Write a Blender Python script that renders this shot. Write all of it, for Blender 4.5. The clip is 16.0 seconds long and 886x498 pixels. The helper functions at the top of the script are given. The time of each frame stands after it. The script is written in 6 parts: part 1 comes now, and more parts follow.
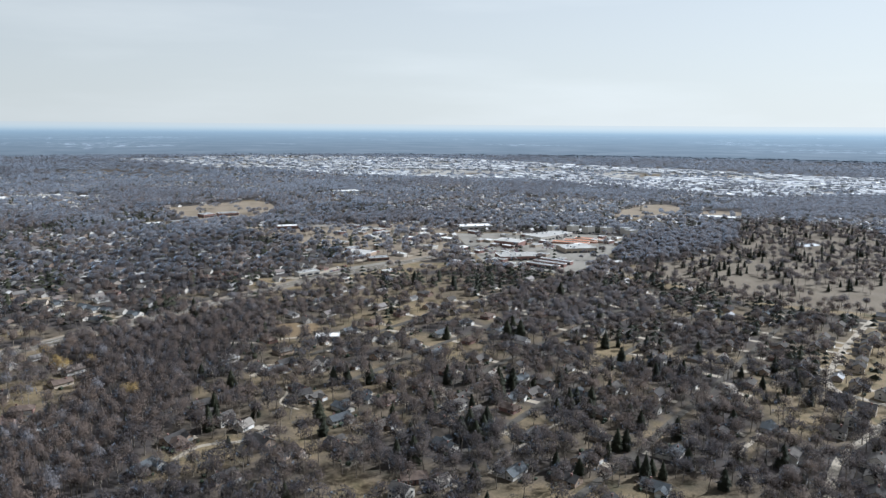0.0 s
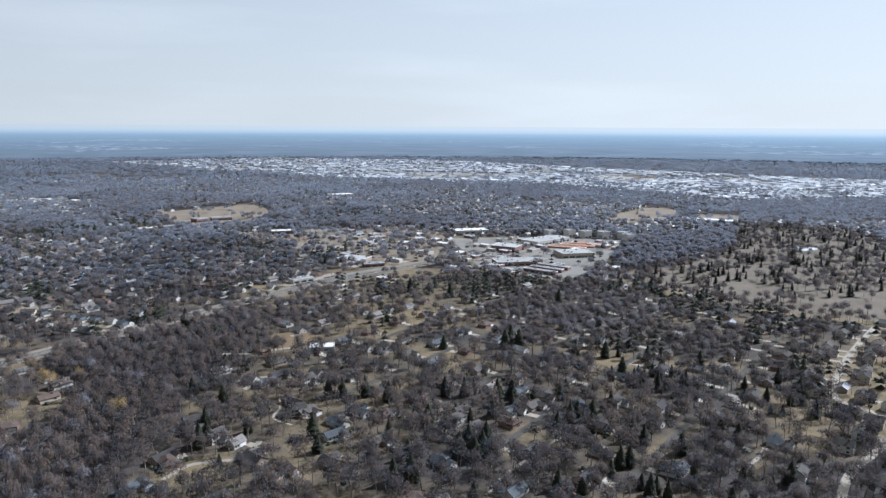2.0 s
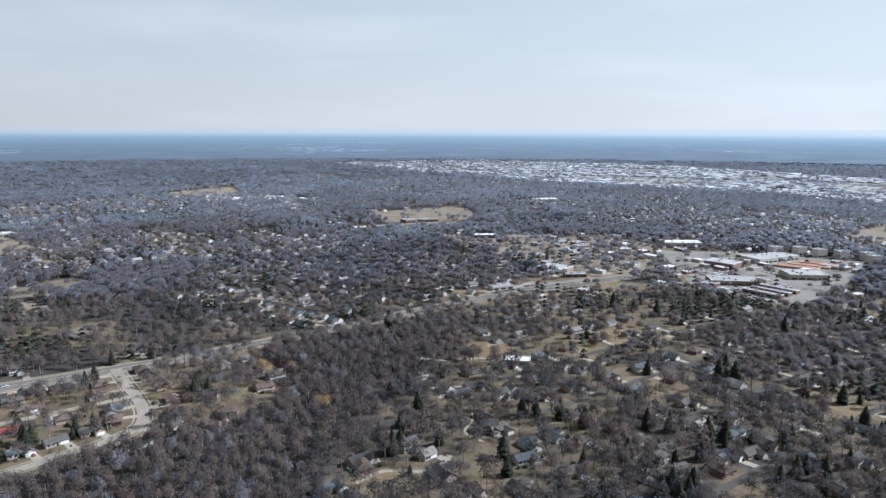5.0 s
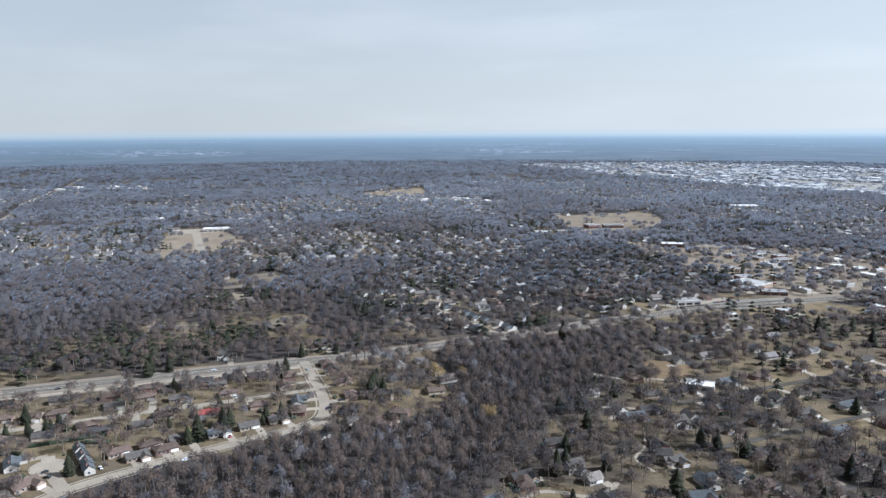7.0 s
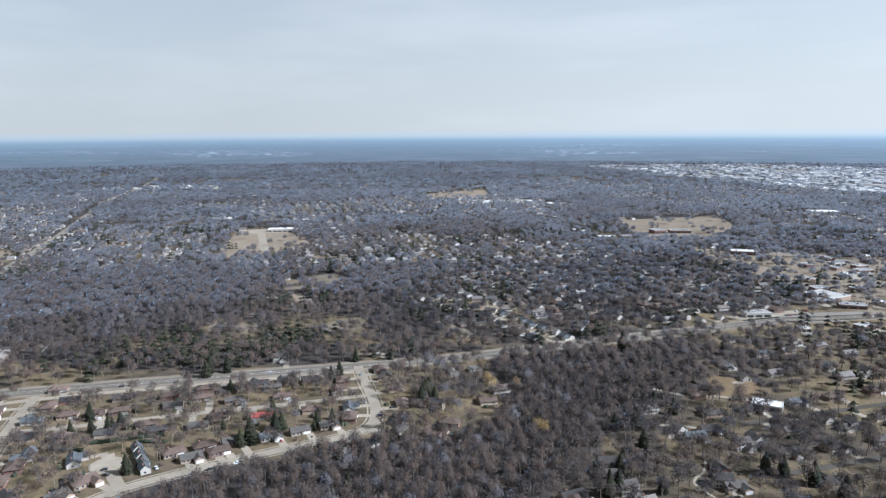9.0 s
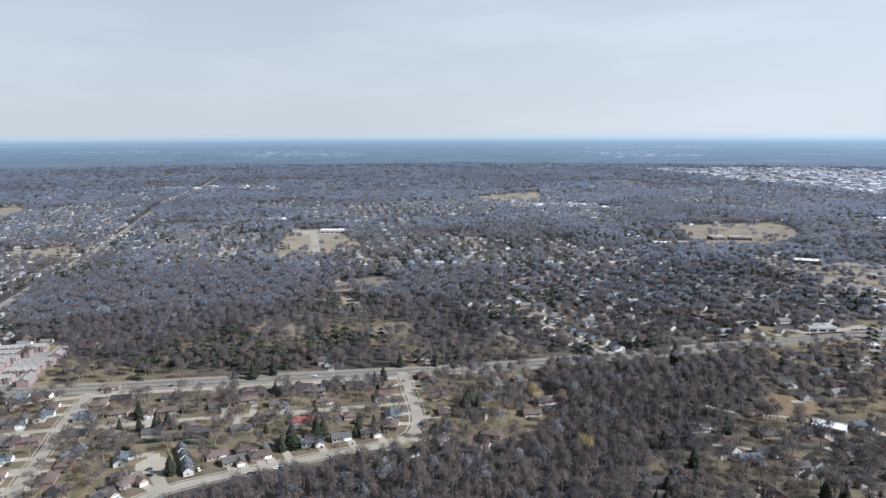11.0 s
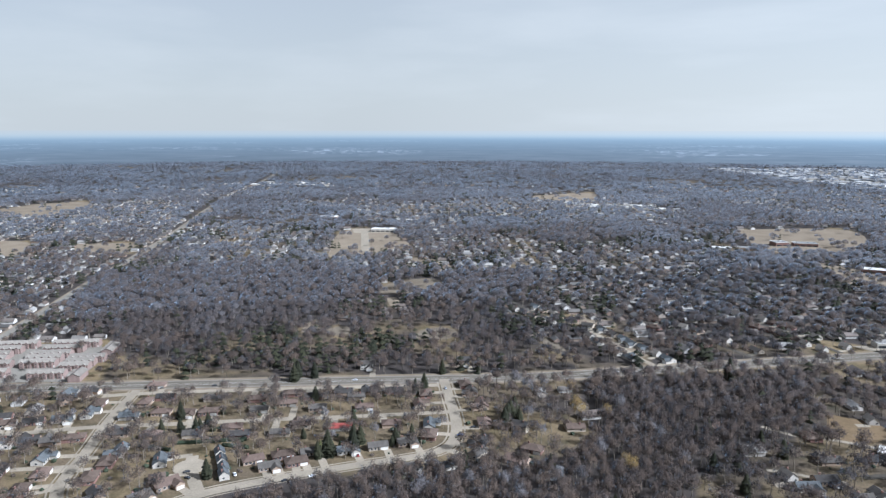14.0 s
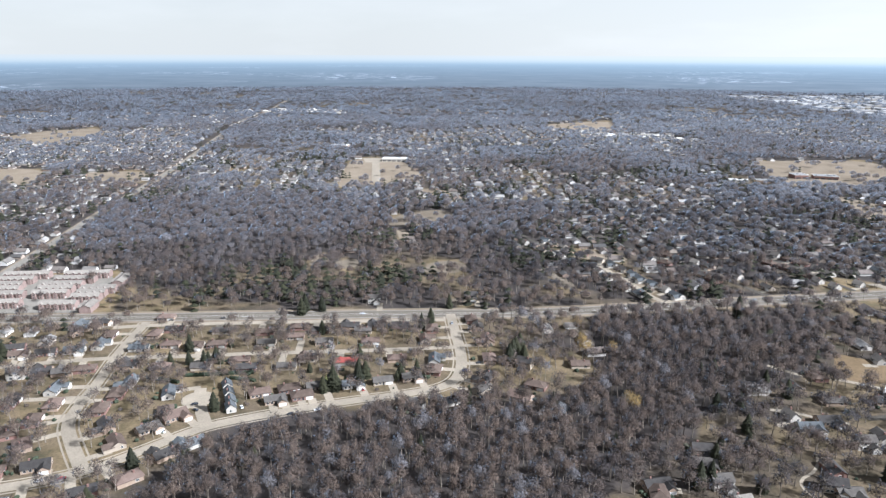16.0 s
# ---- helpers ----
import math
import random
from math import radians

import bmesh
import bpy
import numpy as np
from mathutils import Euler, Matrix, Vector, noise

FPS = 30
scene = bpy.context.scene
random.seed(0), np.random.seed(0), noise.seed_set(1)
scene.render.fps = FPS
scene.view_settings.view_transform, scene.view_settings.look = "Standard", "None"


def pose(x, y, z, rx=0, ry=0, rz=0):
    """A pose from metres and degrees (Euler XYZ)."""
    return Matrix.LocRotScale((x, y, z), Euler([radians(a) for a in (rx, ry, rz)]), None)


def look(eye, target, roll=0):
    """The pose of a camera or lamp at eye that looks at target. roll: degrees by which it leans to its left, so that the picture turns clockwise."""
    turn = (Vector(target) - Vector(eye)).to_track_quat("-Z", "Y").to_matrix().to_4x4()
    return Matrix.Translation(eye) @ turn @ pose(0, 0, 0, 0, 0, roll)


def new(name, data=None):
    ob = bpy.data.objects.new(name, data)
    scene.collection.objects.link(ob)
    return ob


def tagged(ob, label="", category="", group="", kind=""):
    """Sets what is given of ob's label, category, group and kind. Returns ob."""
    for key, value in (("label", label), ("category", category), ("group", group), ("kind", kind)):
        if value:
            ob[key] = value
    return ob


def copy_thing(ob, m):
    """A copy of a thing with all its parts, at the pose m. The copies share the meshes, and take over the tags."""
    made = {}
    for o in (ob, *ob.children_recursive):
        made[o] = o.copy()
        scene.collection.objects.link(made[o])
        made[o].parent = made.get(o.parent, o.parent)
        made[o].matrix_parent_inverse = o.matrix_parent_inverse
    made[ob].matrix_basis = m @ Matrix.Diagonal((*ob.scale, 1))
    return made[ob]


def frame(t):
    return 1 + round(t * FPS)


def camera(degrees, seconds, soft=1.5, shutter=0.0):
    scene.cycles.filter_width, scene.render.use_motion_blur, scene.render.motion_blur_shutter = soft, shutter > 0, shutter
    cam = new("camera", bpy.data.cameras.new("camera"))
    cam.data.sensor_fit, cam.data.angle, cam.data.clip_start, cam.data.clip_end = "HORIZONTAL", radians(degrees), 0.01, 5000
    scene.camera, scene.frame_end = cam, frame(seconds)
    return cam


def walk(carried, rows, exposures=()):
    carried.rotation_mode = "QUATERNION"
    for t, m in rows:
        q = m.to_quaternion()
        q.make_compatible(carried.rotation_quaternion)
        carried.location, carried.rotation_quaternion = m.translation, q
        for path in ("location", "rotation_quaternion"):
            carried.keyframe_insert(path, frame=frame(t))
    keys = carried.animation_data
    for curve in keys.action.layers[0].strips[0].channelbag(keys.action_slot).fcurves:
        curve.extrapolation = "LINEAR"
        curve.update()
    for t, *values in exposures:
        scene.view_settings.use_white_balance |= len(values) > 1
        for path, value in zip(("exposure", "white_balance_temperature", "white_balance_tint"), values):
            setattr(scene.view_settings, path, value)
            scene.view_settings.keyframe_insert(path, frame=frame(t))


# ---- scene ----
# The camera: a drone that climbs slowly, drifts ahead and turns to its left.
cam = camera(64.98, 16.0, soft=1.36)
walk(cam, [
    (0.0, pose(0.00, 0.00, 192.00, 80.066, -0.410, 0.072)),
    (0.5, pose(-0.41, 3.06, 192.83, 80.110, -0.390, -0.040)),
    (1.0, pose(-0.90, 6.32, 193.81, 80.143, -0.370, -0.154)),
    (1.5, pose(-1.23, 9.72, 194.81, 80.171, -0.363, -0.250)),
    (2.0, pose(-1.57, 13.15, 195.80, 80.187, -0.322, -0.367)),
    (2.5, pose(-1.95, 16.59, 196.74, 80.205, -0.327, -0.483)),
    (3.0, pose(-2.53, 20.01, 197.70, 80.212, -0.299, -0.628)),
    (3.5, pose(-3.50, 23.36, 198.49, 80.223, -0.309, 0.044)),
    (4.0, pose(-4.28, 27.07, 199.28, 80.196, -0.279, 5.827)),
    (4.5, pose(-4.11, 31.14, 199.99, 80.233, -0.237, 11.713)),
    (5.0, pose(-4.06, 34.88, 200.75, 80.287, -0.231, 16.372)),
    (7.5, pose(1.45, 48.28, 208.86, 80.324, 0.374, 33.648)),
    (8.0, pose(1.75, 51.48, 209.90, 80.315, 0.372, 34.731)),
    (8.5, pose(1.97, 54.39, 210.84, 80.334, 0.375, 35.777)),
    (9.0, pose(1.90, 57.28, 211.89, 80.370, 0.336, 36.956)),
    (11.5, pose(0.84, 71.35, 216.15, 80.465, 0.137, 42.545)),
    (12.0, pose(0.21, 74.10, 217.05, 80.478, 0.076, 43.622)),
    (12.5, pose(-0.22, 76.91, 217.96, 80.490, 0.036, 44.629)),
    (13.0, pose(-0.52, 79.59, 218.86, 80.508, -0.003, 45.248)),
    (13.5, pose(-0.89, 81.96, 219.76, 80.543, -0.052, 45.647)),
    (14.0, pose(-1.33, 84.60, 220.47, 80.214, -0.069, 46.051)),
    (14.5, pose(-1.85, 87.33, 221.50, 78.874, -0.106, 46.397)),
    (15.0, pose(-2.32, 89.96, 222.58, 77.217, -0.163, 46.737)),
    (15.5, pose(-2.88, 92.80, 223.80, 75.507, -0.166, 47.047)),
    (16.0, pose(-3.59, 95.63, 224.96, 74.258, -0.190, 47.314)),
], exposures=[(0.0, 0.77, 5250, 9), (2.0, 0.77, 5030, 11), (9.0, 0.85, 5080, 10.5), (13.5, 0.86, 5080, 10.5), (14.5, 0.86, 5080, 10.5), (15.5, 1.14, 5220, 11.5), (16.0, 1.23, 5290, 12)])

# ---- world, sun ----
SUN_AZIMUTH = radians(64)      # clockwise from +y
SUN_HEIGHT = radians(39)

world = bpy.data.worlds.new("sky")
scene.world = world
world.use_nodes = True
wn, wl = world.node_tree.nodes, world.node_tree.links
wn.clear()
sky = wn.new("ShaderNodeTexSky")
sky.sky_type = "NISHITA"
sky.sun_disc = False
sky.sun_elevation = SUN_HEIGHT
sky.sun_rotation = SUN_AZIMUTH
sky.altitude = 300
sky.air_density = 1.0
sky.dust_density = 1.5
sky.ozone_density = 1.5
coords = wn.new("ShaderNodeTexCoord")
# milky haze, thick along the horizon and thin overhead, all the way round
split = wn.new("ShaderNodeSeparateXYZ")
wl.new(coords.outputs["Generated"], split.inputs[0])
milk = wn.new("ShaderNodeValToRGB")
for k, (p, f) in enumerate(((0.0, 0.92), (0.12, 0.82), (0.35, 0.60), (1.0, 0.15))):
    if k > 1:
        milk.color_ramp.elements.new(p)
    milk.color_ramp.elements[k].position = p
    milk.color_ramp.elements[k].color = (f, f, f, 1)
wl.new(split.outputs["Z"], milk.inputs["Fac"])
haze = wn.new("ShaderNodeMix")
haze.data_type = "RGBA"
# haze scatters most light on the sun's side
facing = wn.new("ShaderNodeVectorMath")
facing.operation = "DOT_PRODUCT"
facing.inputs[1].default_value = (math.sin(SUN_AZIMUTH), math.cos(SUN_AZIMUTH), 0)
wl.new(coords.outputs["Generated"], facing.inputs[0])
glow = wn.new("ShaderNodeMapRange")
glow.inputs["From Min"].default_value = -0.45
glow.inputs["From Max"].default_value = 1.0
wl.new(facing.outputs["Value"], glow.inputs["Value"])
bright = wn.new("ShaderNodeMix")
bright.data_type = "RGBA"
bright.inputs["A"].default_value = (7.9, 7.4, 6.2, 1)
bright.inputs["B"].default_value = (11.3, 10.6, 8.9, 1)
wl.new(glow.outputs["Result"], bright.inputs["Factor"])
wl.new(bright.outputs["Result"], haze.inputs["B"])
wl.new(milk.outputs["Color"], haze.inputs["Factor"])
wl.new(sky.outputs["Color"], haze.inputs["A"])
# thin streaks of high cloud
stretch = wn.new("ShaderNodeMapping")
stretch.inputs["Rotation"].default_value = (0, 0, radians(-20))
stretch.inputs["Scale"].default_value = (0.8, 1.4, 6.0)
cirrus = wn.new("ShaderNodeTexNoise")
cirrus.inputs["Scale"].default_value = 2.0
cirrus.inputs["Detail"].default_value = 5.0
cirrus.inputs["Roughness"].default_value = 0.55
ramp = wn.new("ShaderNodeValToRGB")
ramp.color_ramp.elements[0].position = 0.45
ramp.color_ramp.elements[0].color = (0.0, 0.0, 0.0, 1)
ramp.color_ramp.elements[1].position = 0.75
ramp.color_ramp.elements[1].color = (0.45, 0.45, 0.45, 1)
veil = wn.new("ShaderNodeMix")
veil.data_type = "RGBA"
cloud = wn.new("ShaderNodeMix")
cloud.data_type = "RGBA"
cloud.inputs["A"].default_value = (9.2, 8.6, 7.3, 1)
cloud.inputs["B"].default_value = (13.2, 12.4, 10.6, 1)
wl.new(glow.outputs["Result"], cloud.inputs["Factor"])
wl.new(cloud.outputs["Result"], veil.inputs["B"])
back = wn.new("ShaderNodeBackground")
back.inputs["Strength"].default_value = 0.05
wout = wn.new("ShaderNodeOutputWorld")
wl.new(coords.outputs["Generated"], stretch.inputs["Vector"])
wl.new(stretch.outputs["Vector"], cirrus.inputs["Vector"])
wl.new(cirrus.outputs["Fac"], ramp.inputs["Fac"])
wl.new(ramp.outputs["Color"], veil.inputs["Factor"])
wl.new(haze.outputs["Result"], veil.inputs["A"])
wl.new(veil.outputs["Result"], back.inputs["Color"])
wl.new(back.outputs["Background"], wout.inputs["Surface"])

sun_data = bpy.data.lights.new("sun", "SUN")
sun_data.energy = 5.0
sun_data.angle = radians(0.6)
sun_data.color = (1.0, 0.95, 0.87)
sun = new("sun", sun_data)
sun.matrix_world = look((300 * math.sin(SUN_AZIMUTH), 300 * math.cos(SUN_AZIMUTH), 300 * math.tan(SUN_HEIGHT)), (0, 0, 0))

# ---- materials ----
def shader(name, rough=0.8, spec=0.3, metal=0.0):
    m = bpy.data.materials.new(name)
    m.use_nodes = True
    n, l = m.node_tree.nodes, m.node_tree.links
    b = n["Principled BSDF"]
    b.inputs["Roughness"].default_value = rough
    b.inputs["Specular IOR Level"].default_value = spec
    b.inputs["Metallic"].default_value = metal
    return m, n, l, b


def ramp_node(n, stops):
    r = n.new("ShaderNodeValToRGB")
    e = r.color_ramp.elements
    while len(e) < len(stops):
        e.new(0.5)
    for k, (p, c) in enumerate(stops):
        e[k].position = p
        e[k].color = (*c, 1)
    return r


def noise_node(n, l, scale, detail=4.0, rough=0.6, space="Object"):
    c = n.new("ShaderNodeTexCoord")
    t = n.new("ShaderNodeTexNoise")
    t.inputs["Scale"].default_value = scale
    t.inputs["Detail"].default_value = detail
    t.inputs["Roughness"].default_value = rough
    l.new(c.outputs[space], t.inputs["Vector"])
    return t


def mix_node(n, l, fac, a, b, mode="MIX"):
    x = n.new("ShaderNodeMix")
    x.data_type = "RGBA"
    x.blend_type = mode
    for sock, v in (("Factor", fac), ("A", a), ("B", b)):
        if isinstance(v, (int, float)):
            x.inputs[sock].default_value = v
        elif isinstance(v, tuple):
            x.inputs[sock].default_value = (*v, 1)
        else:
            l.new(v, x.inputs[sock])
    return x.outputs["Result"]


def bump_node(n, l, b, height, strength, distance):
    k = n.new("ShaderNodeBump")
    k.inputs["Strength"].default_value = strength
    k.inputs["Distance"].default_value = distance
    l.new(height, k.inputs["Height"])
    l.new(k.outputs["Normal"], b.inputs["Normal"])


def weathered(name, dark, light, scale=0.6, fine=6.0, rough=0.85, spec=0.3, vary=0.35, bump=0.3, metal=0.0):
    """A mottled surface: broad stains, fine grain, and a shift from object to object."""
    m, n, l, b = shader(name, rough, spec, metal)
    broad = noise_node(n, l, scale, 5.0)
    grain = noise_node(n, l, fine, 3.0)
    col = ramp_node(n, [(0.3, dark), (0.7, light)])
    l.new(broad.outputs["Fac"], col.inputs["Fac"])
    g = ramp_node(n, [(0.25, (0.72, 0.72, 0.72)), (0.75, (1.0, 1.0, 1.0))])
    l.new(grain.outputs["Fac"], g.inputs["Fac"])
    c = mix_node(n, l, 1.0, col.outputs["Color"], g.outputs["Color"], "MULTIPLY")
    info = n.new("ShaderNodeObjectInfo")
    v = ramp_node(n, [(0.0, (1 - vary,) * 3), (1.0, (1.0, 1.0, 1.0))])
    l.new(info.outputs["Random"], v.inputs["Fac"])
    c = mix_node(n, l, 1.0, c, v.outputs["Color"], "MULTIPLY")
    l.new(c, b.inputs["Base Color"])
    if bump:
        bump_node(n, l, b, grain.outputs["Fac"], bump, 0.05)
    return m


def tinted(name, stops, rough=0.9, spec=0.2, grain_scale=0.8, attr="tint", thin=0.0, vary=True):
    """Colour picked from stops by each plant's own tint, with mottling over it."""
    m, n, l, b = shader(name, rough, spec)
    a = n.new("ShaderNodeAttribute")
    a.attribute_name = attr
    info = n.new("ShaderNodeObjectInfo")
    add = n.new("ShaderNodeMath")
    add.operation = "ADD"
    l.new(a.outputs["Fac"], add.inputs[0])
    if vary:
        l.new(info.outputs["Random"], add.inputs[1])
    else:
        add.inputs[1].default_value = 0.0
    fr = n.new("ShaderNodeMath")
    fr.operation = "FRACT"
    l.new(add.outputs[0], fr.inputs[0])
    col = ramp_node(n, stops)
    l.new(fr.outputs[0], col.inputs["Fac"])
    g = noise_node(n, l, grain_scale, 3.0)
    gr = ramp_node(n, [(0.3, (0.7, 0.7, 0.7)), (0.7, (1.05, 1.05, 1.05))])
    l.new(g.outputs["Fac"], gr.inputs["Fac"])
    c = mix_node(n, l, 1.0, col.outputs["Color"], gr.outputs["Color"], "MULTIPLY")
    l.new(c, b.inputs["Base Color"])
    if thin:
        # sprays of round twigs catch light from either side
        t = n.new("ShaderNodeBsdfTranslucent")
        l.new(c, t.inputs["Color"])
        x = n.new("ShaderNodeMixShader")
        x.inputs[0].default_value = thin
        l.new(b.outputs[0], x.inputs[1])
        l.new(t.outputs[0], x.inputs[2])
        l.new(x.outputs[0], n["Material Output"].inputs["Surface"])
    return m


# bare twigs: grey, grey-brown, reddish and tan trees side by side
# the pale grey stop also lightens far crowns, imitating haze in their base colour
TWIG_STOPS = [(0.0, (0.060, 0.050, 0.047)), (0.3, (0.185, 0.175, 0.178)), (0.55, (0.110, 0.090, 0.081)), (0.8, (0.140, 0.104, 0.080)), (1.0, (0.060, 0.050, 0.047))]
DARK_TWIG = tinted("dark_twigs", [(0.0, (0.035, 0.028, 0.027)), (0.5, (0.068, 0.056, 0.053)), (0.8, (0.046, 0.037, 0.034)), (1.0, (0.035, 0.028, 0.027))], 0.95, 0.05, thin=0.10)
STAND_TWIG = tinted("bare_twigs_of_stands", TWIG_STOPS, 0.95, 0.05, thin=0.22, vary=False)
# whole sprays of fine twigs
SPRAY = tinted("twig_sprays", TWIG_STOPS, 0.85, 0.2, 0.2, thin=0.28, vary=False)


def airy(m, scale, least, most, haze_sheen):
    """Much of a spray of twigs is air; a bluish sheen, strongest edge-on, stands in for distance haze."""
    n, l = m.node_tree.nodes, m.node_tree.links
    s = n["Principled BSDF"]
    s.inputs["Sheen Weight"].default_value = haze_sheen
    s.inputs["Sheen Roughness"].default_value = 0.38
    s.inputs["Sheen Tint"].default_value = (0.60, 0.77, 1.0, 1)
    gap = noise_node(n, l, scale, 3.0, 0.7)
    opened = ramp_node(n, [(0.38, (least,) * 3), (0.62, (most,) * 3)])
    l.new(gap.outputs["Fac"], opened.inputs["Fac"])
    air, both = n.new("ShaderNodeBsdfTransparent"), n.new("ShaderNodeMixShader")
    solid = n["Material Output"].inputs["Surface"].links[0].from_socket
    l.new(opened.outputs["Color"], both.inputs[0])
    l.new(air.outputs[0], both.inputs[1])
    l.new(solid, both.inputs[2])
    l.new(both.outputs[0], n["Material Output"].inputs["Surface"])


BARK = weathered("bark", (0.19, 0.16, 0.125), (0.30, 0.253, 0.20), 1.5, 8.0, 0.9, 0.2, 0.3)
WILLOW = tinted("willow_twigs", [(0.0, (0.34, 0.23, 0.075)), (1.0, (0.30, 0.21, 0.09))], 0.85, 0.25, thin=0.45)
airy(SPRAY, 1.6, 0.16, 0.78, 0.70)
for _m in (DARK_TWIG, STAND_TWIG, WILLOW):
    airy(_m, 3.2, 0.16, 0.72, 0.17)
NEEDLE = tinted("needles", [(0.0, (0.021, 0.022, 0.013)), (0.5, (0.034, 0.034, 0.018)), (1.0, (0.021, 0.022, 0.013))], 0.9, 0.12)
CEDAR = tinted("yellow_needles", [(0.0, (0.12, 0.12, 0.04)), (1.0, (0.09, 0.10, 0.04))], 0.8, 0.25)
# a trace of blue sheen on the needles, also in place of haze
NEEDLE.node_tree.nodes["Principled BSDF"].inputs["Sheen Weight"].default_value = 0.03
NEEDLE.node_tree.nodes["Principled BSDF"].inputs["Sheen Tint"].default_value = (0.45, 0.7, 1.0, 1)
HEDGE = tinted("hedge_leaves", [(0.0, (0.030, 0.042, 0.022)), (1.0, (0.045, 0.055, 0.03))], 0.8, 0.3)


def ground_material():
    m, n, l, b = shader("ground_cover", 0.95, 0.15)
    a = n.new("ShaderNodeAttribute")
    a.attribute_name = "litter"
    broad = noise_node(n, l, 0.012, 6.0, 0.62)
    mid = noise_node(n, l, 0.07, 5.0, 0.6)
    fine = noise_node(n, l, 0.6, 4.0, 0.65)
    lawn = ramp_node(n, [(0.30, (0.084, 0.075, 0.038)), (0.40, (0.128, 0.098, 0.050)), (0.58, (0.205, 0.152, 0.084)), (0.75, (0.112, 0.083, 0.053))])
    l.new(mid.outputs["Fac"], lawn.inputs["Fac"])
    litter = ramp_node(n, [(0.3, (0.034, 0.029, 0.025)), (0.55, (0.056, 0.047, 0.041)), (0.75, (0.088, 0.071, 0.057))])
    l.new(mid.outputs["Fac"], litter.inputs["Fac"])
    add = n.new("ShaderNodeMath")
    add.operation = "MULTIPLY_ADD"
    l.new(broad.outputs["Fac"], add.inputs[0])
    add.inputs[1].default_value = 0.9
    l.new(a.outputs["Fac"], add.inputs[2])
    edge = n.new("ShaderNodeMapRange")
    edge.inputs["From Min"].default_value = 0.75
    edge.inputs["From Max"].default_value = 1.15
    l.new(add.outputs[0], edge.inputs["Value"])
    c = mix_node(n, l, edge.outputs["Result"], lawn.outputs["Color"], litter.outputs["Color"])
    g = ramp_node(n, [(0.3, (0.62, 0.62, 0.62)), (0.7, (1.1, 1.1, 1.1))])
    l.new(fine.outputs["Fac"], g.inputs["Fac"])
    l.new(mix_node(n, l, 1.0, c, g.outputs["Color"], "MULTIPLY"), b.inputs["Base Color"])
    bump_node(n, l, b, fine.outputs["Fac"], 0.6, 0.4)
    return m


GROUND = ground_material()
FIELD = weathered("dry_grass", (0.200, 0.158, 0.108), (0.285, 0.230, 0.165), 0.02, 0.25, 0.95, 0.1, 0.15, 0.2)
CONCRETE = weathered("pale_concrete", (0.255, 0.214, 0.156), (0.365, 0.308, 0.228), 0.05, 0.8, 0.85, 0.3, 0.15, 0.1)
ROAD = weathered("grey_road_asphalt", (0.125, 0.107, 0.082), (0.175, 0.151, 0.118), 0.03, 0.5, 1.0, 0.05, 0.15, 0.1)
LOT = weathered("pale_lot_asphalt", (0.185, 0.167, 0.135), (0.265, 0.24, 0.20), 0.03, 0.5, 0.95, 0.1, 0.15, 0.1)
ASPHALT = weathered("worn_asphalt", (0.072, 0.063, 0.050), (0.115, 0.102, 0.083), 0.05, 0.8, 0.95, 0.08, 0.15, 0.1)
WORN = weathered("worn_grass", (0.150, 0.120, 0.084), (0.205, 0.170, 0.125), 0.03, 0.3, 0.95, 0.1, 0.15, 0.2)
DIRT = weathered("pale_gravel", (0.20, 0.18, 0.15), (0.28, 0.255, 0.22), 0.08, 1.0, 0.95, 0.2, 0.1, 0.3)
BROWN = weathered("brown_grass", (0.150, 0.106, 0.058), (0.215, 0.152, 0.086), 0.05, 0.5, 0.95, 0.1, 0.15, 0.2)
ORANGE = weathered("orange_roof_sheet", (0.36, 0.165, 0.09), (0.46, 0.225, 0.13), 0.05, 0.8, 0.95, 0.2, 0.1, 0.2)
LINE = weathered("road_paint", (0.55, 0.53, 0.48), (0.75, 0.74, 0.70), 0.2, 2.0, 0.7, 0.3, 0.1, 0.0)
ICE = weathered("grey_ice", (0.19, 0.195, 0.19), (0.27, 0.275, 0.27), 0.1, 1.0, 0.5, 0.4, 0.0, 0.1)
SNOW = weathered("old_snow", (0.40, 0.41, 0.42), (0.55, 0.56, 0.57), 0.1, 1.0, 0.7, 0.4, 0.0, 0.1)

SHINGLE = {
    "grey": weathered("grey_shingles", (0.085, 0.076, 0.066), (0.145, 0.130, 0.114), 0.35, 4.0, 0.95, 0.06, 0.35, 0.4),
    "dark": weathered("dark_shingles", (0.055, 0.050, 0.046), (0.10, 0.091, 0.083), 0.35, 4.0, 0.95, 0.06, 0.35, 0.4),
    "brown": weathered("brown_shingles", (0.095, 0.07, 0.055), (0.16, 0.12, 0.095), 0.35, 4.0, 0.95, 0.06, 0.3, 0.4),
    "slate": weathered("blue_grey_shingles", (0.090, 0.095, 0.096), (0.145, 0.152, 0.153), 0.35, 4.0, 0.95, 0.06, 0.3, 0.4),
    "red": weathered("red_shingles", (0.24, 0.06, 0.05), (0.34, 0.10, 0.08), 0.35, 4.0, 0.95, 0.06, 0.1, 0.4),
    "rose": weathered("rose_brown_shingles", (0.14, 0.10, 0.08), (0.205, 0.15, 0.12), 0.35, 4.0, 0.95, 0.06, 0.2, 0.4),
    "pale": weathered("pale_grey_shingles", (0.235, 0.207, 0.172), (0.33, 0.295, 0.25), 0.35, 4.0, 0.95, 0.06, 0.25, 0.4),
}
SIDING = weathered("white_siding", (0.48, 0.44, 0.375), (0.64, 0.59, 0.51), 0.4, 5.0, 0.6, 0.4, 0.2, 0.1)
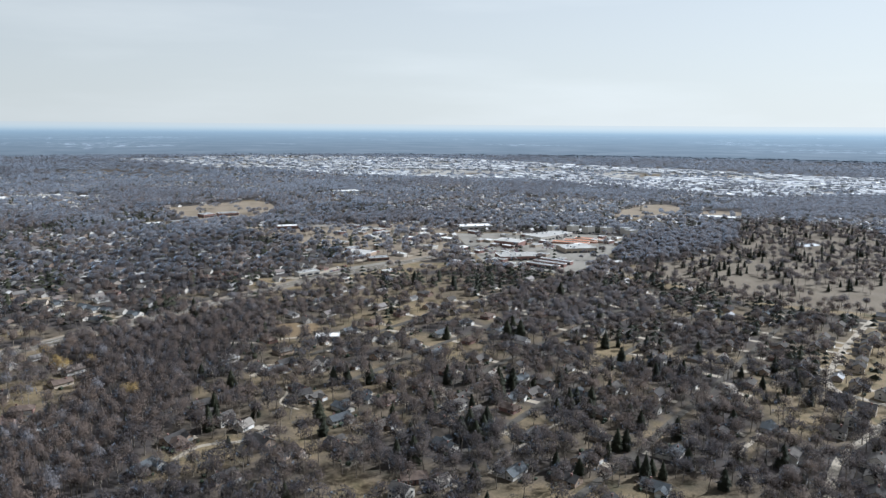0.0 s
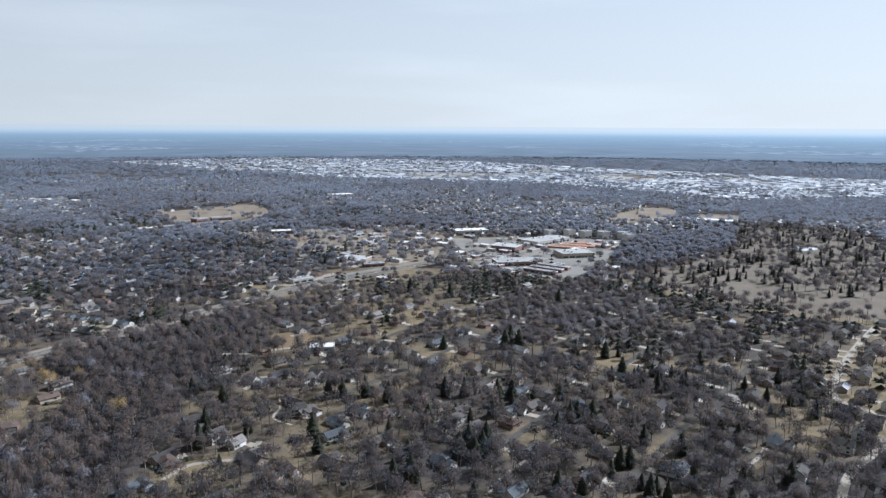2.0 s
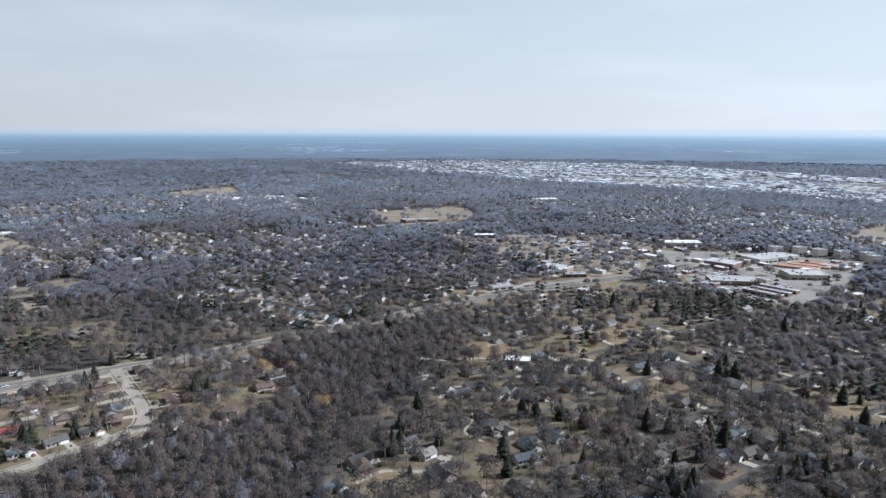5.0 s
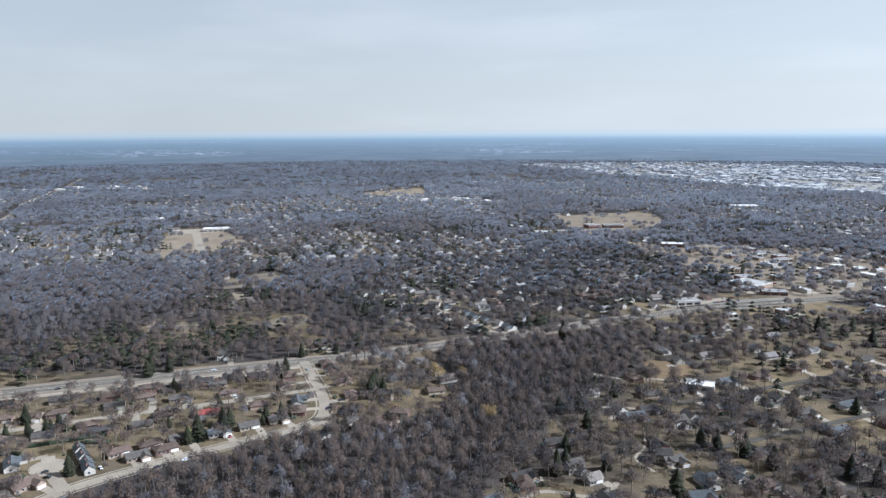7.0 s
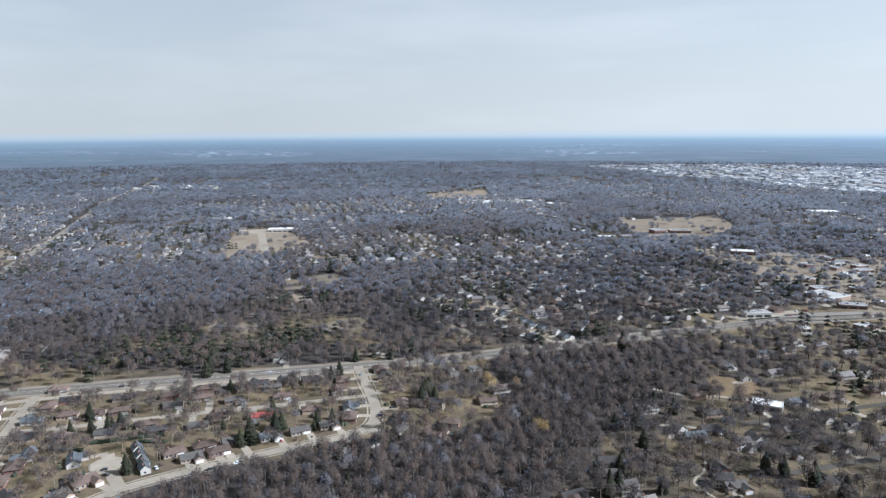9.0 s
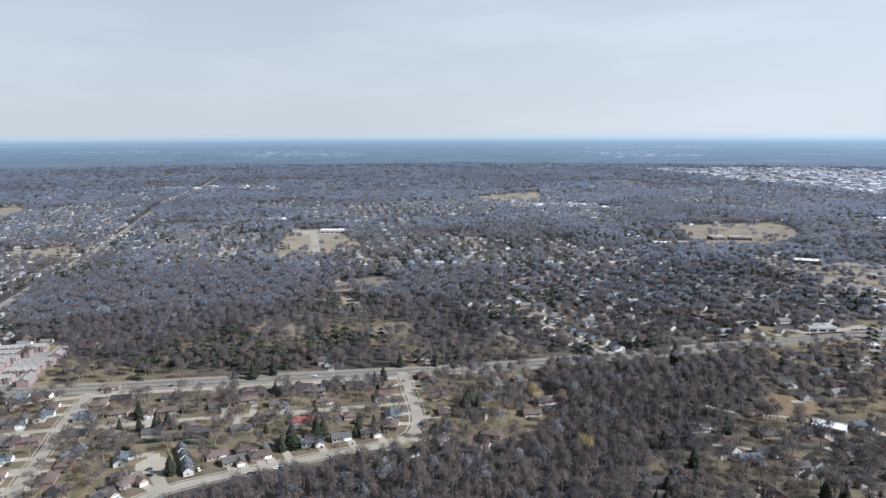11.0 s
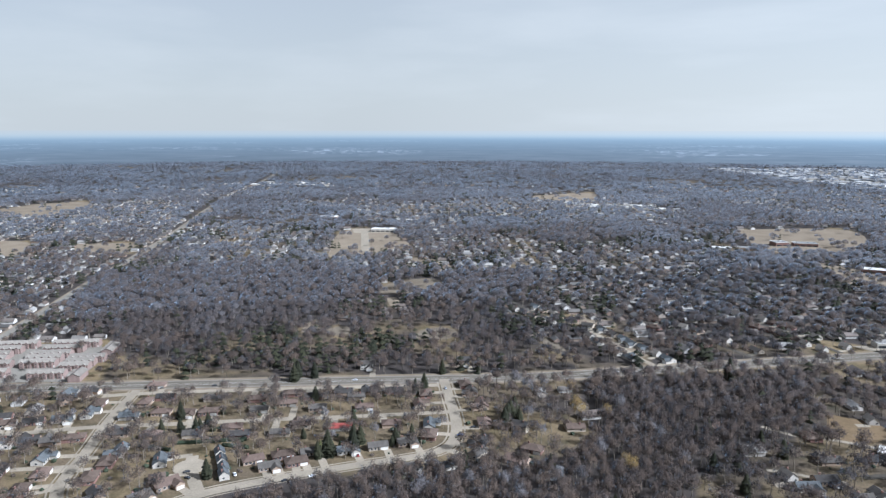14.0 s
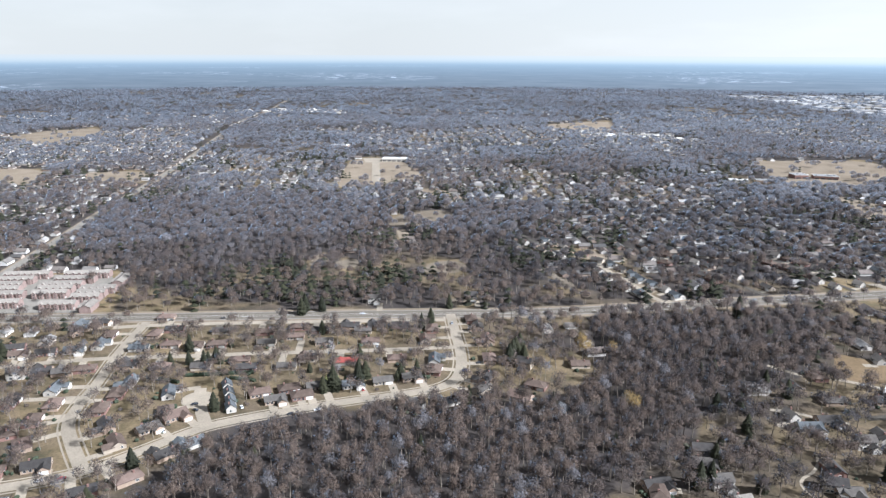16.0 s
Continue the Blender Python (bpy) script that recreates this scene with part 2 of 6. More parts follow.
TAN = weathered("tan_siding", (0.40, 0.33, 0.25), (0.52, 0.44, 0.34), 0.4, 5.0, 0.7, 0.3, 0.25, 0.1)
BRICK = weathered("red_brick", (0.21, 0.125, 0.10), (0.32, 0.19, 0.155), 0.5, 7.0, 0.9, 0.2, 0.25, 0.2)
PINK = weathered("pink_brick", (0.26, 0.188, 0.158), (0.36, 0.268, 0.232), 0.5, 7.0, 0.9, 0.2, 0.2, 0.2)
BUFF = weathered("buff_brick", (0.34, 0.25, 0.18), (0.46, 0.35, 0.26), 0.5, 7.0, 0.9, 0.2, 0.2, 0.2)
WHITE = weathered("white_paint", (0.70, 0.67, 0.61), (0.82, 0.79, 0.73), 0.6, 6.0, 0.5, 0.4, 0.1, 0.0)
MEMBRANE = weathered("white_roof_membrane", (0.64, 0.61, 0.56), (0.82, 0.79, 0.74), 0.08, 1.2, 0.6, 0.4, 0.15, 0.05)
PALE_ROOF = weathered("pale_grey_roof_sheet", (0.34, 0.32, 0.285), (0.47, 0.445, 0.40), 0.08, 1.2, 0.8, 0.3, 0.3, 0.05)
GRAVEL = weathered("grey_gravel_roof", (0.24, 0.23, 0.22), (0.36, 0.35, 0.34), 0.08, 1.2, 0.9, 0.3, 0.3, 0.1)
STEEL = weathered("grey_steel", (0.40, 0.41, 0.42), (0.55, 0.56, 0.57), 0.4, 4.0, 0.45, 0.5, 0.2, 0.0, 0.6)
GLASS, _n, _l, _b = shader("dark_window_glass", 0.08, 0.6)
_b.inputs["Base Color"].default_value = (0.03, 0.035, 0.04, 1)
TYRE, _n, _l, _b = shader("tyre_rubber", 0.9, 0.2)
_b.inputs["Base Color"].default_value = (0.02, 0.02, 0.02, 1)


def paint(name, colour):
    m, n, l, b = shader(name, 0.25, 0.5)
    g = noise_node(n, l, 3.0, 3.0)
    r = ramp_node(n, [(0.3, tuple(0.85 * c for c in colour)), (0.7, colour)])
    l.new(g.outputs["Fac"], r.inputs["Fac"])
    l.new(r.outputs["Color"], b.inputs["Base Color"])
    b.inputs["Coat Weight"].default_value = 0.5
    return m


# ---- plan: two directions of the street grid ----
UX, UY = 0.62, 0.785            # along the main road
VX, VY = -0.785, 0.62           # across it
U_TURN = math.degrees(math.atan2(UY, UX))


def uv(u, v):
    return (u * UX + v * VX, u * UY + v * VY)


rng = np.random.default_rng(7)
LAT = rng.random((64, 64))


def field_noise(x, y, size):
    """Smooth noise from 0 to 1 over the plan, with lumps of that many metres."""
    gx, gy = np.asarray(x) / size + 100, np.asarray(y) / size + 100
    ix, iy = np.floor(gx).astype(int), np.floor(gy).astype(int)
    fx, fy = gx - ix, gy - iy
    fx, fy = fx * fx * (3 - 2 * fx), fy * fy * (3 - 2 * fy)
    a, b = LAT[ix % 64, iy % 64], LAT[(ix + 1) % 64, iy % 64]
    c, d = LAT[ix % 64, (iy + 1) % 64], LAT[(ix + 1) % 64, (iy + 1) % 64]
    return (a * (1 - fx) + b * fx) * (1 - fy) + (c * (1 - fx) + d * fx) * fy


def inside(px, py, poly):
    px, py = np.asarray(px, float), np.asarray(py, float)
    r = np.zeros(px.shape, bool)
    n = len(poly)
    for i in range(n):
        x0, y0 = poly[i]
        x1, y1 = poly[(i + 1) % n]
        if y0 == y1:
            continue
        r ^= ((y0 > py) != (y1 > py)) & (px < (x1 - x0) * (py - y0) / (y1 - y0) + x0)
    return r


# woods, with a closed canopy
RAVINE = [(-372, 262), (-345, 330), (-300, 395), (-262, 440), (-262, 500), (-318, 545), (-335, 590), (-290, 655), (-225, 740), (-180, 690), (-165, 600), (-190, 520), (-175, 450), (-185, 395), (-175, 330), (-330, 190)]
WOODS = [
    RAVINE,
    [(-1097, 412), (-1040, 640), (-900, 720), (-713, 600), (-640, 520), (-660, 420), (-730, 330), (-830, 320), (-930, 330)],
    [(253, 1040), (351, 1218), (570, 1380), (600, 1300), (488, 1163), (270, 950)],
    [(-340, 1412), (-167, 1520), (60, 1540), (60, 1425), (-187, 1310)],
    [(-760, 640), (-600, 690), (-560, 760), (-640, 900), (-800, 820)],
    [(640, 1560), (900, 1500), (1400, 1900), (1300, 2050), (800, 1850)],
    [(60, 620), (190, 650), (250, 740), (150, 860), (40, 760)],
]
# open ground with next to no trees
FIELDS = {
    "lot_field": [(-1002, 769), (-1204, 926), (-1262, 1012), (-1225, 1052), (-1150, 1040), (-1090, 1010), (-971, 946), (-968, 850)],
    "school_field": [(-658, 1615), (-486, 1842), (-386, 1639), (-383, 1413), (-483, 1360)],
    "far_field": [(-1468, 1907), (-1414, 2197), (-1246, 1978), (-1336, 1771)],
    "west_field": [(-2314, 641), (-2315, 792), (-2057, 724), (-1947, 548), (-2200, 480)],
    "road_field": [(-1450, 497), (-1390, 599), (-1247, 524), (-1326, 450)],
    "corner_field": [(-1640, 330), (-1566, 452), (-1385, 398), (-1400, 340), (-1560, 240)],
}
FIELDS.update({
    "brown_lawn": [(-164, 661), (-121, 672), (-119, 624), (-148, 613)],
    "north_field": [(375, 1575), (550, 1816), (602, 1729), (531, 1581), (401, 1480)],
    "east_field": [(610, 1637), (712, 1641), (660, 1520), (580, 1540)],
})
SUBURB = [(-600, 300), (-430, 500), (-385, 480), (-290, 520), (-270, 470), (-310, 380), (-350, 320), (-385, 260), (-350, 190), (-340, 90), (-560, 60), (-660, 200)]
# lawns and clearings between the trees
LAWNS = [
    [(-172, 353), (-174, 375), (-164, 400), (-126, 412), (-113, 400), (-115, 373), (-141, 362), (-150, 348)],
    [(38, 467), (49, 480), (69, 448), (75, 430), (52, 402), (35, 410), (44, 434)],
    [(119, 411), (148, 436), (183, 469), (181, 454), (145, 415)],
    [(-103, 401), (-83, 446), (-51, 425), (-56, 409), (-78, 380)],
    [(-85, 516), (-36, 567), (-8, 528), (-24, 505), (-56, 483)],
    [(176, 399), (211, 430), (217, 414), (174, 373)],
    [(-124, 693), (-82, 726), (-66, 684), (-94, 646)],
]
LAWNS += [
    [(35, 675), (68, 728), (69, 685), (44, 647)],
    [(231, 519), (265, 519), (253, 486), (218, 480)],
    [(-132, 700), (-102, 720), (-85, 647), (-114, 643)],
    [(-287, 387), (-283, 450), (-301, 472), (-278, 511), (-251, 486), (-257, 442), (-268, 397)],
    [(-539, 549), (-510, 605), (-436, 544), (-468, 514)],
    [(-919, 761), (-750, 855), (-700, 830), (-850, 745)],
    [(-713, 420), (-620, 490), (-590, 470), (-680, 412)],
    [(-640, 280), (-555, 403), (-535, 392), (-620, 271)],
    [(-362, 700), (-334, 705), (-310, 680), (-330, 668)],
]
# small glades of dry grass in the woods and along the lanes
GLADES = [
    [(-727, 663), (-768, 706), (-758, 785), (-701, 772), (-679, 723), (-706, 671)],
    [(-700, 654), (-695, 669), (-646, 635), (-639, 614)],
    [(-539, 561), (-561, 590), (-544, 618), (-513, 607), (-511, 578)],
    [(-641, 483), (-669, 509), (-668, 527), (-634, 509)],
    [(-631, 512), (-632, 541), (-598, 522), (-605, 499)],
    [(-871, 814), (-898, 875), (-838, 893), (-763, 848), (-773, 812)],
    [(-448, 658), (-430, 662), (-395, 641), (-400, 623)],
    [(-366, 688), (-360, 720), (-335, 700), (-336, 667)],
    [(-456, 521), (-449, 549), (-430, 535), (-437, 514)],
    [(-466, 725), (-479, 765), (-421, 772), (-412, 746)],
]
NORTH_QUARTER = [(-620, 740), (-480, 610), (-360, 600), (-260, 730), (-180, 860), (-180, 1010), (-330, 1240), (-480, 1160), (-600, 900)]
ROADSIDE = [(-712, 330), (-640, 262), (-545, 385), (-465, 478), (-380, 575), (-305, 690), (-350, 725), (-430, 640), (-500, 640), (-560, 620), (-650, 520)]
OAK_GROVE = [(20, 520), (230, 500), (300, 620), (240, 740), (60, 740)]
CLEARING = [(-172, 590), (-150, 500), (-126, 452), (-95, 470), (-80, 500), (-100, 560), (-125, 622), (-150, 625)]
WEST_OPEN = [(-395, 1340), (-284, 1300), (-236, 1385), (-180, 1392), (-120, 1240), (-150, 1120), (-205, 1120), (-320, 1210)]
EAST_ROW = [(275, 425), (300, 540), (450, 705), (520, 660), (330, 400)]
PARK = [(201, 931), (351, 1013), (500, 1163), (615, 1444), (808, 1369), (760, 1000), (588, 800), (455, 705), (365, 745), (290, 834)]
MALL = [(14, 1273), (186, 1290), (345, 1260), (245, 1010), (161, 879), (43, 985)]
OPEN = [(-203, 1337), (-88, 1420), (14, 1330), (20, 1030), (-60, 985), (-145, 990)]
STRIP = [(-240, 850), (-130, 985), (-60, 985), (40, 1000), (60, 960), (-100, 880), (-190, 780)]
TOWN = [(-860, 200), (-753, 325), (-700, 315), (-635, 262), (-706, 175)]
INDUSTRY = [(-1900, 3900), (-1100, 4600), (49, 4300), (849, 3500), (1500, 2900), (1900, 2600), (1400, 2000), (831, 1960), (428, 2430), (-420, 2780), (-1388, 3500)]

# ---- streets: name, width, surface, line ----
STREETS = []


def street(name, width, surface, line, label):
    STREETS.append((name, width, surface, line, label))


street("main_road", 15.0, "road", [(-1000, -180), (-662, 222), (-541, 365), (-465, 456), (-377, 556), (-302, 668), (-248, 748), (-197, 824), (-153, 890), (-97, 942), (-14, 1027), (70, 1130)],
       "straight grey five-lane road with pale verges")
street("frontage_street", 7.0, "concrete", [(-596, 263), (-583, 285), (-544, 335), (-468, 427), (-420, 484)], "pale concrete frontage street beside the main road")
street("curved_street", 8.5, "concrete", [(-428, 497), (-392, 469), (-364, 448), (-344, 430), (-331, 413), (-328, 397), (-333, 381), (-341, 364), (-352, 343), (-361, 323), (-373, 295), (-383, 269), (-389, 249), (-388, 223), (-387, 205), (-387, 182), (-392, 164), (-401, 141), (-430, 90)],
       "pale concrete residential street bending past brick houses")
street("cross_street", 8.0, "concrete", [(-590, 289), (-561, 265), (-535, 245), (-495, 219), (-475, 203), (-451, 187), (-419, 182), (-391, 179)], "pale concrete residential street with driveways")
street("back_street", 6.5, "concrete", [(-640, 60), (-572, 175), (-554, 209), (-532, 244), (-498, 285), (-468, 326), (-427, 377), (-400, 412), (-372, 450)], "narrow pale concrete street between house rows")
street("court", 8.0, "concrete", [(-389, 251), (-408, 256), (-424, 262), (-440, 270)], "pale concrete court with a turning circle")
street("park_road", 8.0, "asphalt", [(230, 850), (276, 792), (309, 760), (373, 726), (434, 686), (560, 620)], "grey road along the edge of the park")
street("east_street", 5.2, "concrete", [(440, 690), (361, 601), (309, 531), (293, 502), (298, 486), (330, 450)], "pale concrete street between large houses")
street("low_street", 5.2, "concrete", [(340, 470), (291, 433), (268, 412), (243, 393), (223, 369), (205, 340)], "pale concrete street under trees")
street("tree_street", 5.0, "asphalt", [(60, 325), (86, 356), (107, 378), (128, 403), (153, 437), (185, 474), (260, 570), (330, 660), (375, 725)], "narrow asphalt street under bare trees")
street("far_road", 10.0, "lot", [(-640, 90), (-901, 283), (-1076, 406), (-1422, 668), (-1991, 1048), (-2409, 1400), (-3657, 2320)], "pale road running straight to the horizon")
for k, v in enumerate((230, 300, 370, 440)):
    street("wooded_lane", 5.5, "asphalt", [uv(300 + 25 * k, v), uv(560, v + 6), uv(800, v - 4)], "narrow asphalt lane under bare trees")
for line in ([(-424, 719), (-437, 716), (-500, 730), (-555, 748), (-620, 790)], [(-258, 756), (-336, 787), (-411, 795), (-510, 834), (-590, 880)],
             [(-205, 835), (-290, 880), (-400, 900), (-500, 950)], [(-165, 912), (-260, 965), (-380, 1000), (-480, 1060)]):
    street("north_lane", 5.5, "asphalt", line, "narrow grey street between rows of small houses")


# ---- mesh helpers ----
def mesh_of(name, v, tri, material, tint=None, layer="tint", normals=None):
    """A mesh from arrays of points and triangles made by the functions below."""
    v, tri = np.asarray(v, np.float32), np.asarray(tri, np.int32)
    me = bpy.data.meshes.new(name)
    me.vertices.add(len(v))
    me.vertices.foreach_set("co", v.ravel())
    me.loops.add(tri.size)
    me.loops.foreach_set("vertex_index", tri.ravel())
    me.polygons.add(len(tri))
    me.polygons.foreach_set("loop_start", np.arange(0, tri.size, 3, dtype=np.int32))
    if tint is not None:
        at = me.attributes.new(layer, "FLOAT", "POINT")
        at.data.foreach_set("value", np.asarray(tint, np.float32))
    me.materials.append(material)
    me.update(calc_edges=True)
    if normals is None:
        me.shade_flat()
    else:
        at = me.attributes.new("custom_normal", "FLOAT_VECTOR", "POINT")
        at.data.foreach_set("vector", np.asarray(normals, np.float32).ravel())
    return me


def link_mesh(name, bm, mats):
    me = bpy.data.meshes.new(name)
    bm.to_mesh(me)
    bm.free()
    for m in (mats if isinstance(mats, (list, tuple)) else [mats]):
        me.materials.append(m)
    return me


def part(name, bm, material, parent, label=""):
    ob = new(name, link_mesh(name, bm, material) if isinstance(bm, bmesh.types.BMesh) else bm)
    ob.parent = parent
    return tagged(ob, label)


def box(bm, x0, x1, y0, y1, z0, z1, mat=0):
    c = [bm.verts.new(p) for p in ((x0, y0, z0), (x1, y0, z0), (x1, y1, z0), (x0, y1, z0), (x0, y0, z1), (x1, y0, z1), (x1, y1, z1), (x0, y1, z1))]
    for f in ((3, 2, 1, 0), (4, 5, 6, 7), (0, 1, 5, 4), (1, 2, 6, 5), (2, 3, 7, 6), (3, 0, 4, 7)):
        bm.faces.new([c[i] for i in f]).material_index = mat
    return c


def boxes(*args):
    bm = bmesh.new()
    for a in args:
        box(bm, *a)
    return bm


def prism(bm, outline, z0, z1, mat=0):
    """An upright prism over an outline that runs counter-clockwise."""
    lo, hi = [bm.verts.new((x, y, z0)) for x, y in outline], [bm.verts.new((x, y, z1)) for x, y in outline]
    n = len(outline)
    bm.faces.new(hi).material_index = mat
    bm.faces.new(lo[::-1]).material_index = mat
    for i in range(n):
        bm.faces.new((lo[i], lo[(i + 1) % n], hi[(i + 1) % n], hi[i])).material_index = mat


def ccw(poly):
    a = sum(poly[i][0] * poly[(i + 1) % len(poly)][1] - poly[(i + 1) % len(poly)][0] * poly[i][1] for i in range(len(poly)))
    return poly if a > 0 else poly[::-1]


def rounded_line(line, times=2):
    """Corner cutting, so that streets bend softly."""
    p = [Vector((*q, 0)) for q in line]
    for _ in range(times):
        q = [p[0]]
        for a, b in zip(p, p[1:]):
            q += [a.lerp(b, 0.25), a.lerp(b, 0.75)]
        p = q + [p[-1]]
    return p


def ribbon(bm, line, width, z0, z1, shift=0.0, mat=0):
    """A strip of even width along a line, with thickness."""
    p = line
    cross = []
    for i in range(len(p)):
        d = (p[min(i + 1, len(p) - 1)] - p[max(i - 1, 0)]).normalized()
        s = Vector((-d.y, d.x, 0))
        cross.append([bm.verts.new((*(p[i] + s * (shift + w))[:2], z)) for w, z in ((-width / 2, z0), (-width / 2, z1), (width / 2, z1), (width / 2, z0))])
    for a, b in zip(cross, cross[1:]):
        for k in range(3):
            bm.faces.new((a[k], a[k + 1], b[k + 1], b[k])).material_index = mat
    bmesh.ops.recalc_face_normals(bm, faces=bm.faces)


# ---- where nothing grows: a plan raster of 4 m ----
CELL = 4.0
X0, Y0, NX, NY = -3000, -200, 1300, 1300
BLOCKED = np.zeros((NX, NY), bool)
NEARHOUSE = []


def block_line(line, reach):
    for (ax, ay), (bx, by) in zip(line, line[1:]):
        lo = (int((min(ax, bx) - reach - X0) / CELL), int((min(ay, by) - reach - Y0) / CELL))
        hi = (int((max(ax, bx) + reach - X0) / CELL) + 2, int((max(ay, by) + reach - Y0) / CELL) + 2)
        i0, j0, i1, j1 = max(lo[0], 0), max(lo[1], 0), min(hi[0], NX), min(hi[1], NY)
        if i0 >= i1 or j0 >= j1:
            continue
        gx, gy = np.meshgrid(X0 + CELL * (np.arange(i0, i1) + 0.5), Y0 + CELL * (np.arange(j0, j1) + 0.5), indexing="ij")
        dx, dy = bx - ax, by - ay
        t = np.clip(((gx - ax) * dx + (gy - ay) * dy) / max(dx * dx + dy * dy, 1e-6), 0, 1)
        BLOCKED[i0:i1, j0:j1] |= np.hypot(gx - ax - t * dx, gy - ay - t * dy) < reach


def blocked(x, y):
    i, j = ((np.asarray(x) - X0) / CELL).astype(int), ((np.asarray(y) - Y0) / CELL).astype(int)
    ok = (i >= 0) & (i < NX) & (j >= 0) & (j < NY)
    return ok & BLOCKED[np.clip(i, 0, NX - 1), np.clip(j, 0, NY - 1)]


def canopy(x, y):
    """How much of the ground trees cover, from 0 to 1, over the plan."""
    x, y = np.asarray(x, float), np.asarray(y, float)
    r = np.hypot(x, y)
    d = 0.76 + 0.9 * (field_noise(x, y, 60) - 0.5) + 0.4 * (field_noise(x, y, 260) - 0.5)
    d = np.where(inside(x, y, SUBURB), 0.88 + 0.6 * (field_noise(x, y, 40) - 0.5), d)
    d = np.where(r > 1500, d - 0.02, np.where((r > 640) & (d > 0), d - 0.06, d))
    d = np.where((r > 640) & ((x < -190) | (r > 950)) & (field_noise(x, y, 330) > 0.52), d - 0.13, d)      # housing estates
    d = np.where((r < 640) & (x > -190), 0.78 + 1.5 * (field_noise(x, y, 48) - 0.5), d)
    d = np.where((x > -190) & (y > 480) & (r < 950), d + 0.04, d)
    d = np.where(inside(x, y, OAK_GROVE), d + 0.18, d)
    d = np.where(inside(x, y, NORTH_QUARTER), 0.70 + 0.8 * (field_noise(x, y, 55) - 0.5), d)
    d = np.where(inside(x, y, ROADSIDE), 0.78 + 0.9 * (field_noise(x, y, 45) - 0.5), d)
    for w in WOODS:
        d = np.where(inside(x, y, w), 1.0, d)
    for f in LAWNS:
        d = np.where(inside(x, y, f), 0.46, d)
    for f in FIELDS.values():
        d = np.where(inside(x, y, f), np.where(field_noise(x, y, 28) > 0.70, 0.35, 0.0), d)
    for f in GLADES:
        d = np.where(inside(x, y, f), 0.12, d)
    d = np.where(inside(x, y, EAST_ROW), 0.25, d)
    d = np.where(inside(x, y, CLEARING), 0.66, d)
    d = np.where(inside(x, y, PARK), 0.0, d)
    d = np.where(inside(x, y, MALL), 0.10, np.where(inside(x, y, TOWN), 0.04, d))
    d = np.where(inside(x, y, OPEN) | inside(x, y, WEST_OPEN), 0.30, d)
    d = np.where(inside(x, y, STRIP), 0.14, d)
    d = np.where(inside(x, y, INDUSTRY), 0.22 * d, d)
    return np.clip(d, 0, 1)


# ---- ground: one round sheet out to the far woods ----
RIM = 4850.0
DISTANT_EYE = 214.0            # the height from which the far plain is seen


def build_ground():
    bearings = np.unique(np.concatenate([np.arange(-48, 98, 0.9), np.arange(98, 312, 6.0)]))
    radii = np.concatenate([[60, 150], 250 * 1.03 ** np.arange(0, 200)])
    radii = np.concatenate([radii[radii < RIM - 20], [RIM + 15]])
    b = np.radians(bearings)
    gx = -np.sin(b)[:, None] * radii[None]
    gy = np.cos(b)[:, None] * radii[None]
    n, k = gx.shape
    v = np.concatenate([np.stack([gx.ravel(), gy.ravel(), np.zeros(n * k)], -1), [[0, 0, 0]]])
    i, j = np.meshgrid(np.arange(n), np.arange(k - 1), indexing="ij")
    a, c = i * k + j, ((i + 1) % n) * k + j
    t = np.concatenate([np.stack([a, a + 1, c + 1], -1).reshape(-1, 3), np.stack([a, c + 1, c], -1).reshape(-1, 3)])
    hub = np.stack([np.full(n, n * k), np.arange(n) * k, (np.arange(1, n + 1) % n) * k], -1)
    t = np.concatenate([t, hub])[:, ::-1]
    e1, e2 = v[t[:, 1]] - v[t[:, 0]], v[t[:, 2]] - v[t[:, 0]]
    if np.median(e1[:, 0] * e2[:, 1] - e1[:, 1] * e2[:, 0]) < 0:
        t = t[:, ::-1]
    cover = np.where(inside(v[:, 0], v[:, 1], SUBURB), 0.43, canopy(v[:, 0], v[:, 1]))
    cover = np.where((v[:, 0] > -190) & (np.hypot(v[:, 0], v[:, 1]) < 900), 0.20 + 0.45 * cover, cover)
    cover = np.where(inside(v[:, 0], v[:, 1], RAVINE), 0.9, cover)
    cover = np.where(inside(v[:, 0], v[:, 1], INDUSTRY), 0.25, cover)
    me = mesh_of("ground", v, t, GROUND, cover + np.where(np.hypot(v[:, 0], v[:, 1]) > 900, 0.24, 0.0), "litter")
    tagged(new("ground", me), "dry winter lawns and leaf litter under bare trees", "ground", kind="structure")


build_ground()


